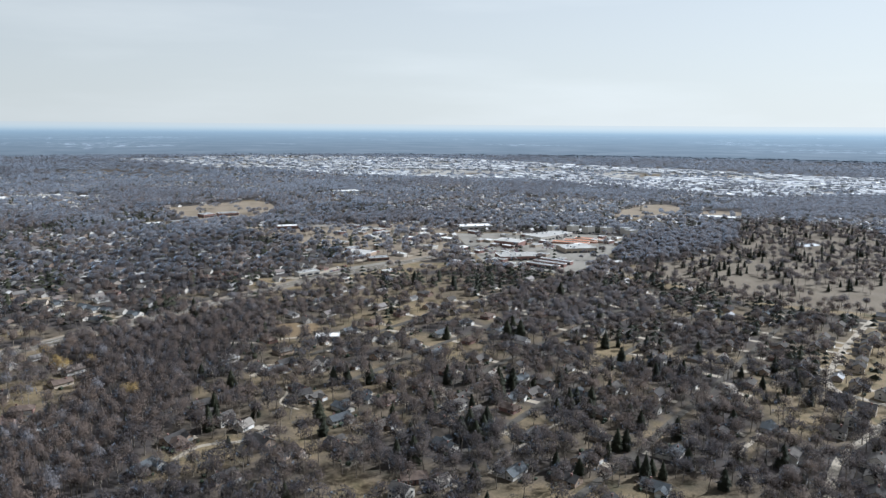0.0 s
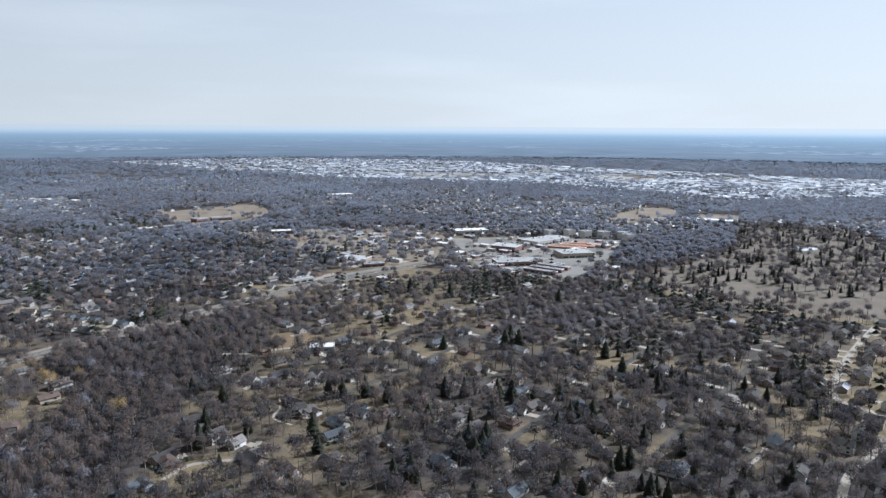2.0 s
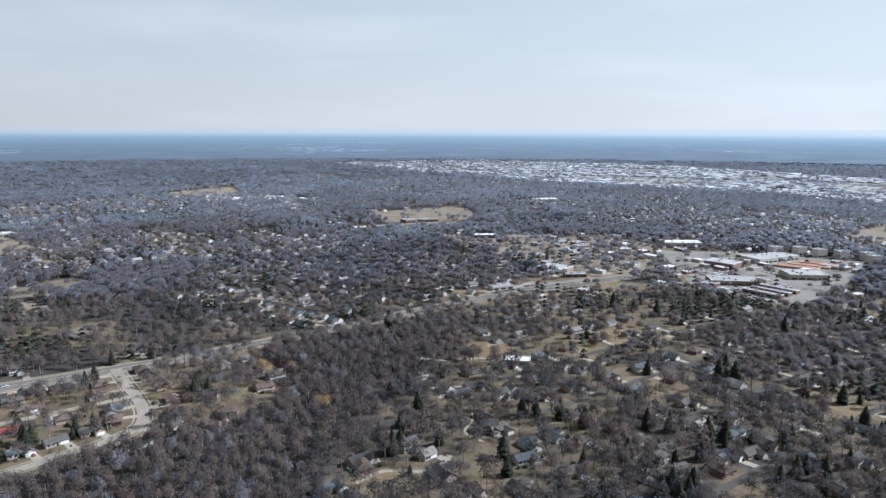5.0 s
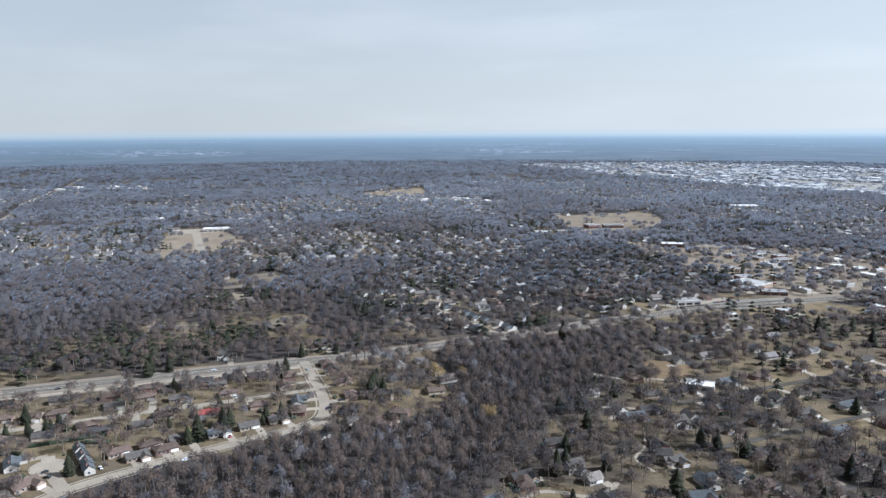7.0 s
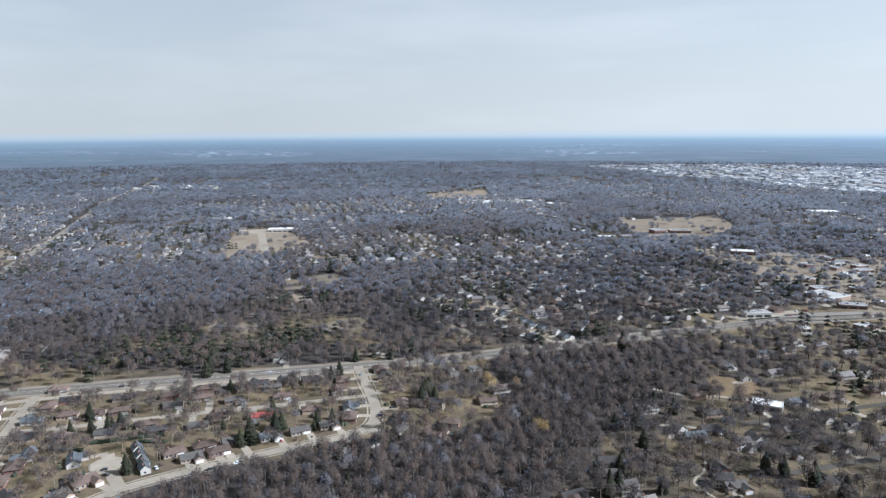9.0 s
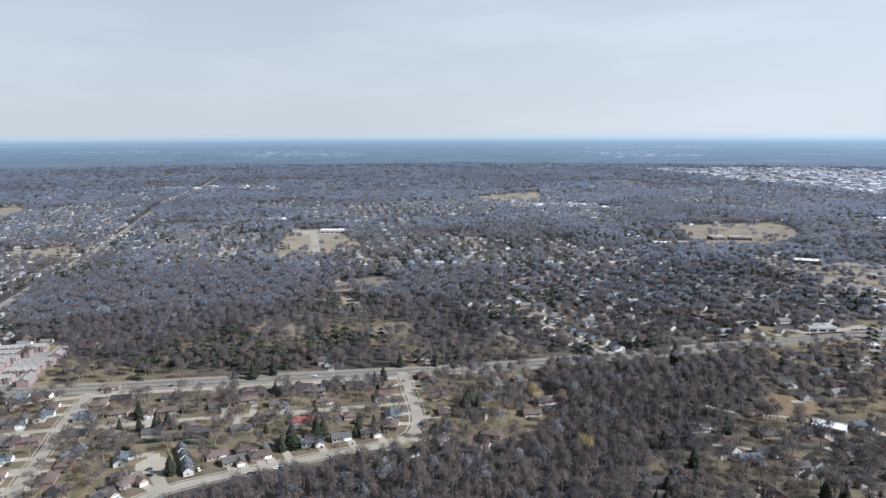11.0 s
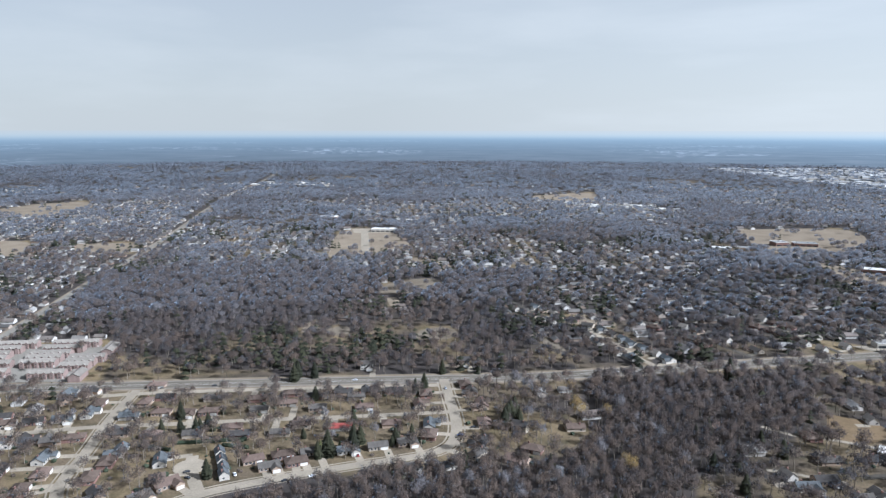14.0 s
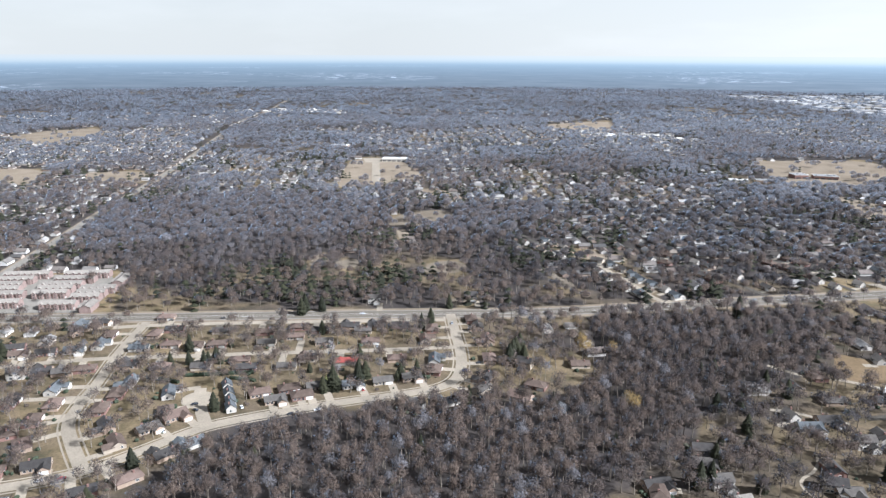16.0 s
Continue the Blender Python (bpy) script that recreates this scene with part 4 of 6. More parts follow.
for kind, x, y in (("ell_dark", -405, 160), ("ranch_brown", -416, 138), ("ell_grey", -408, 222), ("brick_big", -412, 240), ("ranch_rose", -362, 194), ("ranch_dark", -366, 172), ("ranch_brown", -372, 148),
                   ("ranch_rose", -404, 296), ("ranch_brown", -396, 314), ("ranch_grey", -387, 330), ("ell_slate", -372, 350), ("ranch_grey", -362, 369), ("ell_grey", -353, 388), ("ranch_brown", -350, 408),
                   ("ell_slate", -308, 382), ("two_grey", -318, 362), ("ranch_grey", -306, 412), ("brick_big", -362, 476), ("ranch_rose", -337, 452), ("ell_brown", -392, 436)):
    put_on(kind, x, y, "curved_street")
for k in range(4):
    put_house("court_house", -428 + 11.5 * k, 284 - 4.4 * k, 160)
for kind, x, y in (("ell_slate", -445, 250), ("ranch_brown", -420, 238)):
    put_on(kind, x, y, "court")
for kind, x, y, turn in (("two_dark", -311, 463, 200), ("brick_big", -280, 423, 15), ("ranch_brown", -284, 444, 20), ("ell_brown", -284, 494, 230), 
                         ("two_dark", -164, 449, 40), ("ell_dark", -165, 402, 60), ("two_grey", -142, 428, 55), ("ell_grey", -135, 573, 230), ("two_grey", -103, 529, 50), ("ell_dark", -128, 543, 50),
                         ("ranch_dark", -106, 488, 140), ("ell_grey", -92, 470, 50), ("ranch_grey", -163, 575, 140), ("ranch_brown", -157, 605, 140)):
    put_house(kind, x, y, turn)
# wooded quarter
for kind, x, y, turn in (("ell_slate", -168, 367, 60), ("ranch_brown", -160, 396, 130), ("ell_grey", -158, 440, 40), ("cape_pale", -127, 421, 60), ("ell_dark", -110, 400, 140), ("ell_grey", -120, 355, 50),
                         ("two_dark", -99, 470, 30), ("ell_slate", -68, 452, 140), ("ell_slate", -55, 470, 140), ("ell_grey", -64, 396, 140), ("ell_dark", -92, 384, 60), ("ranch_brown", -15, 356, 10),
                         ("ell_grey", -40, 424, 50), ("ell_dark", 0, 433, 140), ("two_grey", 22, 440, 50), ("ranch_brown", 46, 454, 140), ("ell_grey", 84, 494, 140), ("ell_grey", 66, 482, 50), ("ell_slate", 100, 478, 140),
                         ("two_grey", 127, 488, 50), ("ell_dark", 108, 445, 140)):
    put_house(kind, x, y, turn, 13.0)
for kind, x, y, turn in (("ranch_grey", 100, 408, 140), ("ell_slate", 41, 363, 230), ("ell_dark", 72, 354, 140), ("two_dark", 154, 474, 50), ("two_dark", 281, 470, 140), ("two_dark", 292, 452, 140), ("two_grey", 272, 434, 50),
                         ("two_grey", 251, 416, 140), ("two_dark", 311, 497, 50), ("ell_dark", 180, 420, 50), ("ell_grey", 206, 452, 140)):
    put_house(kind, x, y, turn, 13.0)

# houses half hidden under the trees of that quarter
for n, (x, y) in enumerate(((-68, 434), (-52, 385), (12, 456), (11, 389), (0, 351), (-21, 338), (60, 510), (145, 452), (188, 463), (116, 348), (30, 522), (77, 579), (110, 573), (-146, 531), (181, 552), (214, 421), (208, 490),
                            (-48, 609), (-11, 577), (-74, 617), (115, 631), (149, 641), (243, 554), (-97, 541), (-133, 526), (-135, 667), (-24, 681), (-84, 739), (-119, 799), (-53, 741), (-140, 745))):
    put_house(("ell_slate", "ranch_brown", "two_grey", "ell_dark", "ranch_grey", "cape_pale", "two_dark", "ell_grey")[(n * 5 + n // 3) % 8], x, y, (50, 140, 230, 320)[n * 7 % 4] + (n * 13) % 17 - 8, 14.0 if n % 3 else 0.0)
put_house("brick_big", -210, 573, 60)
put_house("two_dark", -443, 537, street_turn(LINES["main_road"], -443, 537)[1], 22.0)
put_house("two_grey", -498, 465, street_turn(LINES["main_road"], -498, 465)[1], 24.0)

FILL = ["ranch_grey", "ranch_dark", "ell_grey", "ranch_brown", "ranch_rose", "ell_dark", "ell_brown", "ranch_rose", "ell_slate", "ranch_brown"]


def far_from_houses(x, y, gap):
    return all((x - a) ** 2 + (y - b) ** 2 > gap * gap for a, b in NEARHOUSE)


def row_of_houses(line, gap, back, kinds, limit=999, drive=False, room=17):
    pts = rounded_line(line, 1)
    run = random.uniform(5, gap)
    done = 0
    for a, b in zip(pts, pts[1:]):
        d = (b - a).length
        way = (b - a).normalized()
        side = Vector((-way.y, way.x, 0))
        while run < d:
            for s in (-1, 1):
                p = a + way * run + side * s * (back + random.uniform(-2, 3))
                if done < limit and random.random() < 0.86 and far_from_houses(p.x, p.y, room) and not blocked(p.x, p.y) and not any(inside(p.x, p.y, w) for w in (*WOODS[:6], PARK, MALL, OPEN, TOWN, *FIELDS.values())):
                    turn = math.degrees(math.atan2(-side.y * s, -side.x * s)) + 90 + random.uniform(-4, 4)
                    put_house(random.choice(kinds), p.x, p.y, turn, back if drive else 0)
                    done += 1
            run += gap * random.uniform(0.92, 1.15)
        run -= d


row_of_houses([(-305, 668), (-361, 688), (-424, 719)], 17, 14, ["cape_pale", "ranch_grey", "ell_slate"], drive=True, room=14.5)
for name, width, surface, line, label in STREETS:
    if name == "east_street":
        row_of_houses(line, 17, 17, ["two_dark", "two_grey", "two_dark"], drive=True)
    elif name == "low_street":
        row_of_houses(line, 22, 20, ["two_grey", "two_dark", "ell_dark"])
    elif name in ("tree_street", "wooded_lane"):
        row_of_houses(line, 38, 19, ["ell_grey", "ell_dark", "ranch_brown", "ranch_grey", "two_dark", "ell_slate"], drive=True)
    elif name == "north_lane":
        row_of_houses(line, 17, 14, ["cape_pale", "ranch_grey", "cape_pale", "ranch_brown", "ell_grey", "ell_slate"], limit=12, drive=True, room=14.5)
    elif name in ("cross_street", "back_street", "curved_street"):
        row_of_houses(line, 21, 18, FILL, drive=True, room=15.5)

# more houses between those, turned to the street that they stand on
added = 0
while added < 22:
    x, y = random.uniform(-620, -320), random.uniform(110, 480)
    x, y = off_the_streets(x, y, 11.5)
    near = min(((street_turn(LINES[q], x, y), q) for q in ("frontage_street", "back_street", "cross_street", "curved_street")))
    if near[0][0] < 34 and inside(x, y, SUBURB) and not inside(x, y, WOODS[0]) and far_from_houses(x, y, 14.5) and math.hypot(x + 426, y - 262) > 22:
        put_house(random.choice(FILL), x, y, near[0][1], near[0][0])
        added += 1


# ---- flat-roofed buildings ----
def flat_building(name, label, category, x, y, w, d, h, turn, wall, roof, units=3, front=True):
    base = new(name)
    tagged(base, label, category)
    bm = boxes((-w / 2, w / 2, -d / 2, d / 2, 0, h))
    part("wall", bm, wall, base)
    bm = boxes((-w / 2 + 0.35, w / 2 - 0.35, -d / 2 + 0.35, d / 2 - 0.35, h - 0.1, h + 0.12))
    part("roof", bm, roof, base)
    e = 0.35
    part("parapet", boxes((-w / 2 - 0.05, w / 2 + 0.05, -d / 2 - 0.05, -d / 2 + e, h - 0.2, h + 0.6), (-w / 2 - 0.05, w / 2 + 0.05, d / 2 - e, d / 2 + 0.05, h - 0.2, h + 0.6),
                          (-w / 2 - 0.05, -w / 2 + e, -d / 2 + e, d / 2 - e, h - 0.2, h + 0.6), (w / 2 - e, w / 2 + 0.05, -d / 2 + e, d / 2 - e, h - 0.2, h + 0.6)), WHITE, base)
    for k in range(units):
        ux, uy = random.uniform(-w * 0.4, w * 0.4), random.uniform(-d * 0.35, d * 0.35)
        part("roof_unit", boxes((ux - 1.3, ux + 1.3, uy - 1, uy + 1, h + 0.1, h + 1.5), (ux - 0.7, ux + 0.7, uy - 0.6, uy + 0.6, h + 1.5, h + 1.75)), STEEL, base)
    if front:
        n = max(2, int(w / 9))
        for k in range(n):
            cx = -w / 2 + (k + 0.5) * w / n
            part("shop_window", boxes((cx - w / n * 0.36, cx + w / n * 0.36, -d / 2 - 0.08, -d / 2 + 0.05, 0.5, min(2.9, h - 0.8))), GLASS, base)
    base.matrix_basis = pose(x, y, 0, 0, 0, turn)
    block_line([(x - w * 0.3 * math.cos(radians(turn)), y - w * 0.3 * math.sin(radians(turn))), (x + w * 0.3 * math.cos(radians(turn)), y + w * 0.3 * math.sin(radians(turn)))], d / 2 + 4)
    NEARHOUSE.append((x, y))
    return base


flat_building("shop_building", "brick shop with pale flat roof on a parking lot", "shop", 112, 1141, 44, 34, 8, -30, BRICK, PALE_ROOF)
flat_building("shop_building", "wide shop with pale grey flat roof on a parking lot", "shop", 112, 1020, 62, 34, 6, 10, BRICK, PALE_ROOF, 5)
flat_building("shop_building", "large store with pale flat roof beside orange sheds", "shop", 212, 1090, 52, 40, 7, 12, TAN, PALE_ROOF, 6)
flat_building("shop_building", "long store with pale flat roof", "shop", 188, 1220, 88, 36, 7, 42, SIDING, PALE_ROOF, 5)
for k in range(3):
    flat_building("shop_building", "long low shop with dark flat roof on a parking lot", "shop", 140 + 12 * k, 955 + 17 * k, 50, 9, 4.5, -38, BRICK, GRAVEL, 1)
flat_building("shop_building", "long low building with white flat roof", "shop", 60, 1332, 66, 30, 6, 15, SIDING, MEMBRANE, 4)
flat_building("shop_building", "low building with pale flat roof beside the road", "shop", -127, 1038, 40, 36, 5, -25, BUFF, PALE_ROOF, 3)
flat_building("shop_building", "small shop with grey flat roof beside the road", "shop", -95, 1000, 30, 16, 4.5, 20, BRICK, GRAVEL, 2)
flat_building("showroom", "pale showroom with a flat grey roof beside the main road", "shop", -178, 893, 30, 14, 5, 40, SIDING, PALE_ROOF, 2)
flat_building("long_hall", "long low hall with a bright white roof in a field", "hall", 598, 1484, 66, 30, 7, -25, SIDING, MEMBRANE, 4)
flat_building("club_hall", "wide low hall with a bright white roof beside brown grass", "hall", -105, 613, 22, 13, 4, 8, SIDING, MEMBRANE, 1)
flat_building("school", "long red-brick school with a flat grey roof in a dry field", "school", -468, 1500, 42, 22, 6, 32, BRICK, GRAVEL, 6)
flat_building("school", "red-brick school wing with a flat grey roof in a dry field", "school", -505, 1472, 26, 24, 7, 50, BRICK, GRAVEL, 4)
flat_building("school", "long white-roofed school beside a tan field", "school", -1172, 1040, 62, 24, 6, 42, SIDING, MEMBRANE, 5)
flat_building("depot", "low depot with a pale flat roof beside a gravel strip", "building", -295, 1310, 46, 22, 6, 20, BRICK, MEMBRANE, 2)
flat_building("arena_hall", "wide hall with a white roof among bare woods", "hall", -281, 2013, 70, 40, 9, 30, SIDING, MEMBRANE, 0, False)
flat_building("small_hall", "small pale hall with a white roof among trees", "hall", -559, 1340, 34, 16, 5, 35, SIDING, MEMBRANE, 1, False)
flat_building("small_hall", "small pale hall with a grey roof among trees", "hall", -528, 1372, 26, 14, 5, 35, BUFF, GRAVEL, 1, False)
flat_building("chapel_hall", "pale low hall with a white roof among woods", "hall", -1440, 1075, 44, 26, 6, 42, BUFF, MEMBRANE, 3)
for k in range(3):
    flat_building("storage_shed", "long low storage shed with orange roof and walls", "shed", 215 + 21 * k, 1160 + 19 * k, 62 - 4 * k, 17, 2.6, -22, ORANGE, ORANGE, 0, False)
for k, (x, y) in enumerate(((205, 1284), (243, 1290), (270, 1277), (300, 1268), (336, 1262), (338, 1236))):
    flat_building("apartment_block", "pale four-storey apartment block with a flat roof", "apartments", x, y, 17, 15, 12.5, 30, SIDING, GRAVEL, 1)
for k in range(14):
    flat_building("low_building", "low pale building beside parking lots", "building", -1195 + 20 * k + random.uniform(-20, 20), 1740 + 12 * k + random.uniform(-40, 60), random.uniform(22, 50), random.uniform(14, 24), 5, 42 + random.choice((0, 90)), SIDING, random.choice((MEMBRANE, GRAVEL)), 1, False)
for k in range(16):
    a = random.random()
    flat_building("roadside_building", "low pale building beside the straight far road", "building", -2640 + 420 * a - 130 * random.random(), 1420 + 260 * a + random.uniform(-90, 110), random.uniform(20, 55), random.uniform(14, 26), 5, 40 + random.choice((0, 90)), SIDING, MEMBRANE, 0, False)
for k in range(34):
    flat_building("small_shop", "small low shop on a parking lot", "shop", random.uniform(30, 310), random.uniform(930, 1270), random.uniform(10, 20), random.uniform(8, 12), 4, 45 + random.choice((0, 90)), random.choice((BRICK, SIDING, BUFF, TAN)), random.choice((MEMBRANE, GRAVEL, GRAVEL)), 0, False)
for k, (x, y) in enumerate(((-20, 1100), (-60, 1190), (-110, 1250), (-40, 1290), (10, 1180), (-100, 1110), (30, 1090), (-150, 1290))):
    flat_building("roadside_building", "low dark-fronted building on dry grass", "building", x, y, random.uniform(16, 30), random.uniform(10, 16), 4.5, 50 + random.choice((0, 90)), random.choice((BRICK, SIDING, BUFF)), random.choice((MEMBRANE, GRAVEL)), 1)

# the strip along the main road and the open ground behind it: many small shops and lots
strip = 0
while strip < 20:
    x, y = random.uniform(-240, 20), random.uniform(850, 1400)
    if (inside(x, y, OPEN) or inside(x, y, STRIP)) and far_from_houses(x, y, 27) and street_turn(LINES["main_road"], x, y)[0] > 24:
        w, d, turn = random.uniform(12, 26), random.uniform(9, 15), 50 + random.choice((0, 90)) + random.uniform(-6, 6)
        flat_building("roadside_building", "low shop with a pale flat roof on a small lot", "building", x, y, w, d, random.uniform(3.6, 5.2), turn, random.choice((BRICK, SIDING, BUFF, TAN)), random.choice((MEMBRANE, PALE_ROOF, GRAVEL)), 1)
        c, q = math.cos(radians(turn)), math.sin(radians(turn))
        slab("shop_lot", [(x + (a * c - b * q), y + (a * q + b * c)) for a, b in ((-w * 0.7, -d * 1.5), (w * 0.8, -d * 1.4), (w * 0.7, d * 0.8), (-w * 0.6, d * 0.7))], 0.075 + 0.001 * strip, random.choice((LOT, CONCRETE, LOT)), "small worn lot round a roadside shop", "parking lot")
        strip += 1

# ---- townhouses ----
def townhouse_row(x, y, turn, n, back=False):
    base = new("townhouse_row")
    tagged(base, "row of pink-brick townhouses with pale grey roofs", "townhouses", "townhouse rows")
    u = 6.4
    w = n * u
    wb, rb = bmesh.new(), bmesh.new()
    gable_wall(wb, -w / 2, w / 2, -5, 5, 5.4, 2.2)
    gable_roof(rb, -w / 2, w / 2, -5, 5, 5.4, 2.2)
    part("wall", wb, PINK, base)
    roof_ob = part("roof", rb, SHINGLE["pale"], base)
    for k in range(n):
        cx = -w / 2 + (k + 0.5) * u
        gw, gr = bmesh.new(), bmesh.new()
        gable_wall(gw, -1.2, 1.2, -1.7, 1.7, 5.5, 1.3)
        gable_roof(gr, -1.2, 1.2, -1.7, 1.7, 5.5, 1.3, 0.3)
        for q in (gw, gr):
            turned(q, 90, cx, -5.2)
        part("bay", gw, PINK, base)
        part("bay_roof", gr, SHINGLE["pale"], roof_ob)
        for z in (() if back else (1.0, 3.6)):
            part("window", boxes((cx - 0.5, cx + 0.5, -6.50, -6.34, z, z + 1.1)), GLASS, base)
        if not back:
            part("front_door", boxes((cx + 2.0, cx + 2.9, -5.07, -4.95, 0.1, 2.2)), WHITE, base)
        if k and not back:
            part("party_wall", boxes((cx - u / 2 - 0.15, cx - u / 2 + 0.15, -4.9, 4.9, 5.6, 5.7 + 0.4)), PINK, base)
    base.matrix_basis = pose(x, y, 0, 0, 0, turn)


for x, y, turn, n in ((-795, 245, 52, 7), (-757, 292, 52, 7), (-715, 312, -38, 5), (-776, 216, 52, 7), (-737, 262, 52, 6), (-700, 285, 52, 5), (-742, 212, 52, 6), (-716, 246, 52, 5), (-683, 268, 52, 4), (-716, 206, 52, 5), (-678, 243, 52, 5), (-655, 262, -38, 3)):
    townhouse_row(x, y, turn, n)
for x, y, turn, n in ((-785, 231, 52, 6), (-747, 277, 52, 6), (-759, 215, 52, 5), (-727, 254, 52, 5), (-692, 276, 52, 4)):
    townhouse_row(x, y, turn, n, True)
block_line([(-830, 190), (-700, 290)], 10)


# ---- cars ----
def car(label, colour):
    """A saloon car: shaped body, glass cabin with a roof, four wheels, lights."""
    base = new("car")
    tagged(base, label, "car", "cars")
    bm = bmesh.new()
    side = [(-2.25, 0.45), (-2.25, 0.85), (-1.2, 0.95), (1.35, 0.98), (2.2, 0.88), (2.3, 0.45)]
    l, r = [bm.verts.new((x, -0.88, z)) for x, z in side], [bm.verts.new((x, 0.88, z)) for x, z in side]
    bm.faces.new(l)
    bm.faces.new(r[::-1])
    for i in range(len(side)):
        bm.faces.new((l[i], r[i], r[(i + 1) % 6], l[(i + 1) % 6]))
    bmesh.ops.recalc_face_normals(bm, faces=bm.faces)
    bmesh.ops.bevel(bm, geom=bm.edges[:], offset=0.08, segments=1, affect="EDGES")
    part("body", bm, colour, base)
    cab = bmesh.new()
    lo = [cab.verts.new(p) for p in ((-1.35, -0.80, 0.93), (1.55, -0.80, 0.95), (1.55, 0.80, 0.95), (-1.35, 0.80, 0.93))]
    hi = [cab.verts.new(p) for p in ((-0.55, -0.62, 1.42), (0.95, -0.62, 1.42), (0.95, 0.62, 1.42), (-0.55, 0.62, 1.42))]
    cab.faces.new(hi)
    for i in range(4):
        cab.faces.new((lo[i], lo[(i + 1) % 4], hi[(i + 1) % 4], hi[i]))
    cabin = part("cabin", cab, GLASS, base)
    part("roof", boxes((-0.6, 1.0, -0.64, 0.64, 1.40, 1.47)), colour, cabin)
    for x in (-1.4, 1.4):
        for y in (-0.82, 0.82):
            w = bmesh.new()
            bmesh.ops.create_cone(w, cap_ends=True, segments=12, radius1=0.33, radius2=0.33, depth=0.22, matrix=pose(x, y, 0.33, 90))
            part("wheel", w, TYRE, base)
    return base


CARS = [car("dark saloon car on a street", paint("dark_car_paint", (0.02, 0.02, 0.025))), car("white saloon car on a street", paint("white_car_paint", (0.75, 0.75, 0.75))),
        car("silver saloon car on a street", paint("silver_car_paint", (0.38, 0.39, 0.40))), car("red saloon car on a street", paint("red_car_paint", (0.30, 0.03, 0.03))),
        car("blue saloon car on a street", paint("blue_car_paint", (0.04, 0.08, 0.20)))]
USED = [False] * len(CARS)


def put_car(k, x, y, turn, z=0.12):
    m = pose(x, y, z, 0, 0, turn)
    if not USED[k]:
        USED[k] = True
        CARS[k].matrix_basis = m
    else:
        copy_thing(CARS[k], m)


for k, x, y, turn, z in ((0, -579, 306, 50, 0.1), (0, -553, 341, 50, 0.1), (3, -388, 168, 250, 0.112), (2, -394, 158, 250, 0.112), (0, -366, 297, 67, 0.112), (1, -359, 313, 67, 0.112), (0, -412, 254, 20, 0.19), (0, -420, 257, 70, 0.19),
                         (4, -336, 425, 230, 0.112), (2, -410, 482, 140, 0.112), (1, -480, 438, 50, 0.1), (2, -260, 735, 55, 0.1), (0, -205, 810, 235, 0.1), (1, -330, 623, 233, 0.1), (0, 298, 488, 90, 0.142)):
    put_car(k, x, y, turn, z)
for n, (a, b) in enumerate(NEARHOUSE[4:76:4]):
    if a < -200:
        k, turn = street_turn(min((LINES[q] for q in ("frontage_street", "back_street", "cross_street", "curved_street")), key=lambda q: street_turn(q, a, b)[0]), a, b)
        if k < 24:
            q = pose(a, b, 0, 0, 0, turn) @ Vector((5.6, -8.5, 0.1))
            put_car(n % 5, q.x, q.y, turn + 90, 0.1)


# ---- trees ----
def tube(p0, p1, r0, r1, n):
    p0, p1 = np.asarray(p0, float), np.asarray(p1, float)
    d = p1 - p0
    d = d / (np.linalg.norm(d) + 1e-9)
    a = np.cross(d, [0.0, 0.0, 1.0] if abs(d[2]) < 0.9 else [1.0, 0.0, 0.0])
    a /= np.linalg.norm(a)
    b = np.cross(d, a)
    ang = np.linspace(0, 2 * np.pi, n, endpoint=False)
    ring = np.cos(ang)[:, None] * a + np.sin(ang)[:, None] * b
    v = np.concatenate([p0 + r0 * ring, p1 + r1 * ring])
    i = np.arange(n)
    j = (i + 1) % n
    return v, np.concatenate([np.stack([i, j, j + n], -1), np.stack([i, j + n, i + n], -1)])


def joined(pieces):
    vs, ts, k = [], [], 0
    for v, t in pieces:
        vs.append(v)
        ts.append(np.asarray(t) + k)
        k += len(v)
    return np.concatenate(vs), np.concatenate(ts)


def sprays(g, base, tip, width):
    """Thin blades from base to tip, each broadest a third of the way along."""
    d = tip - base
    side = np.cross(d, g.normal(size=d.shape))
    side /= np.linalg.norm(side, axis=1)[:, None] + 1e-9
    w = np.asarray(width)[:, None] * 0.5
    fan = (np.arange(len(d)) % 3 > 0)[:, None]          # two in three open out towards their tips
    one = np.where(fan, tip + side * w, base + side * w)
    two = np.where(fan, tip - side * w, base - side * w)
    v = np.stack([one, two, np.where(fan, base, tip)], 1).reshape(-1, 3)
    return v, np.arange(len(v)).reshape(-1, 3)


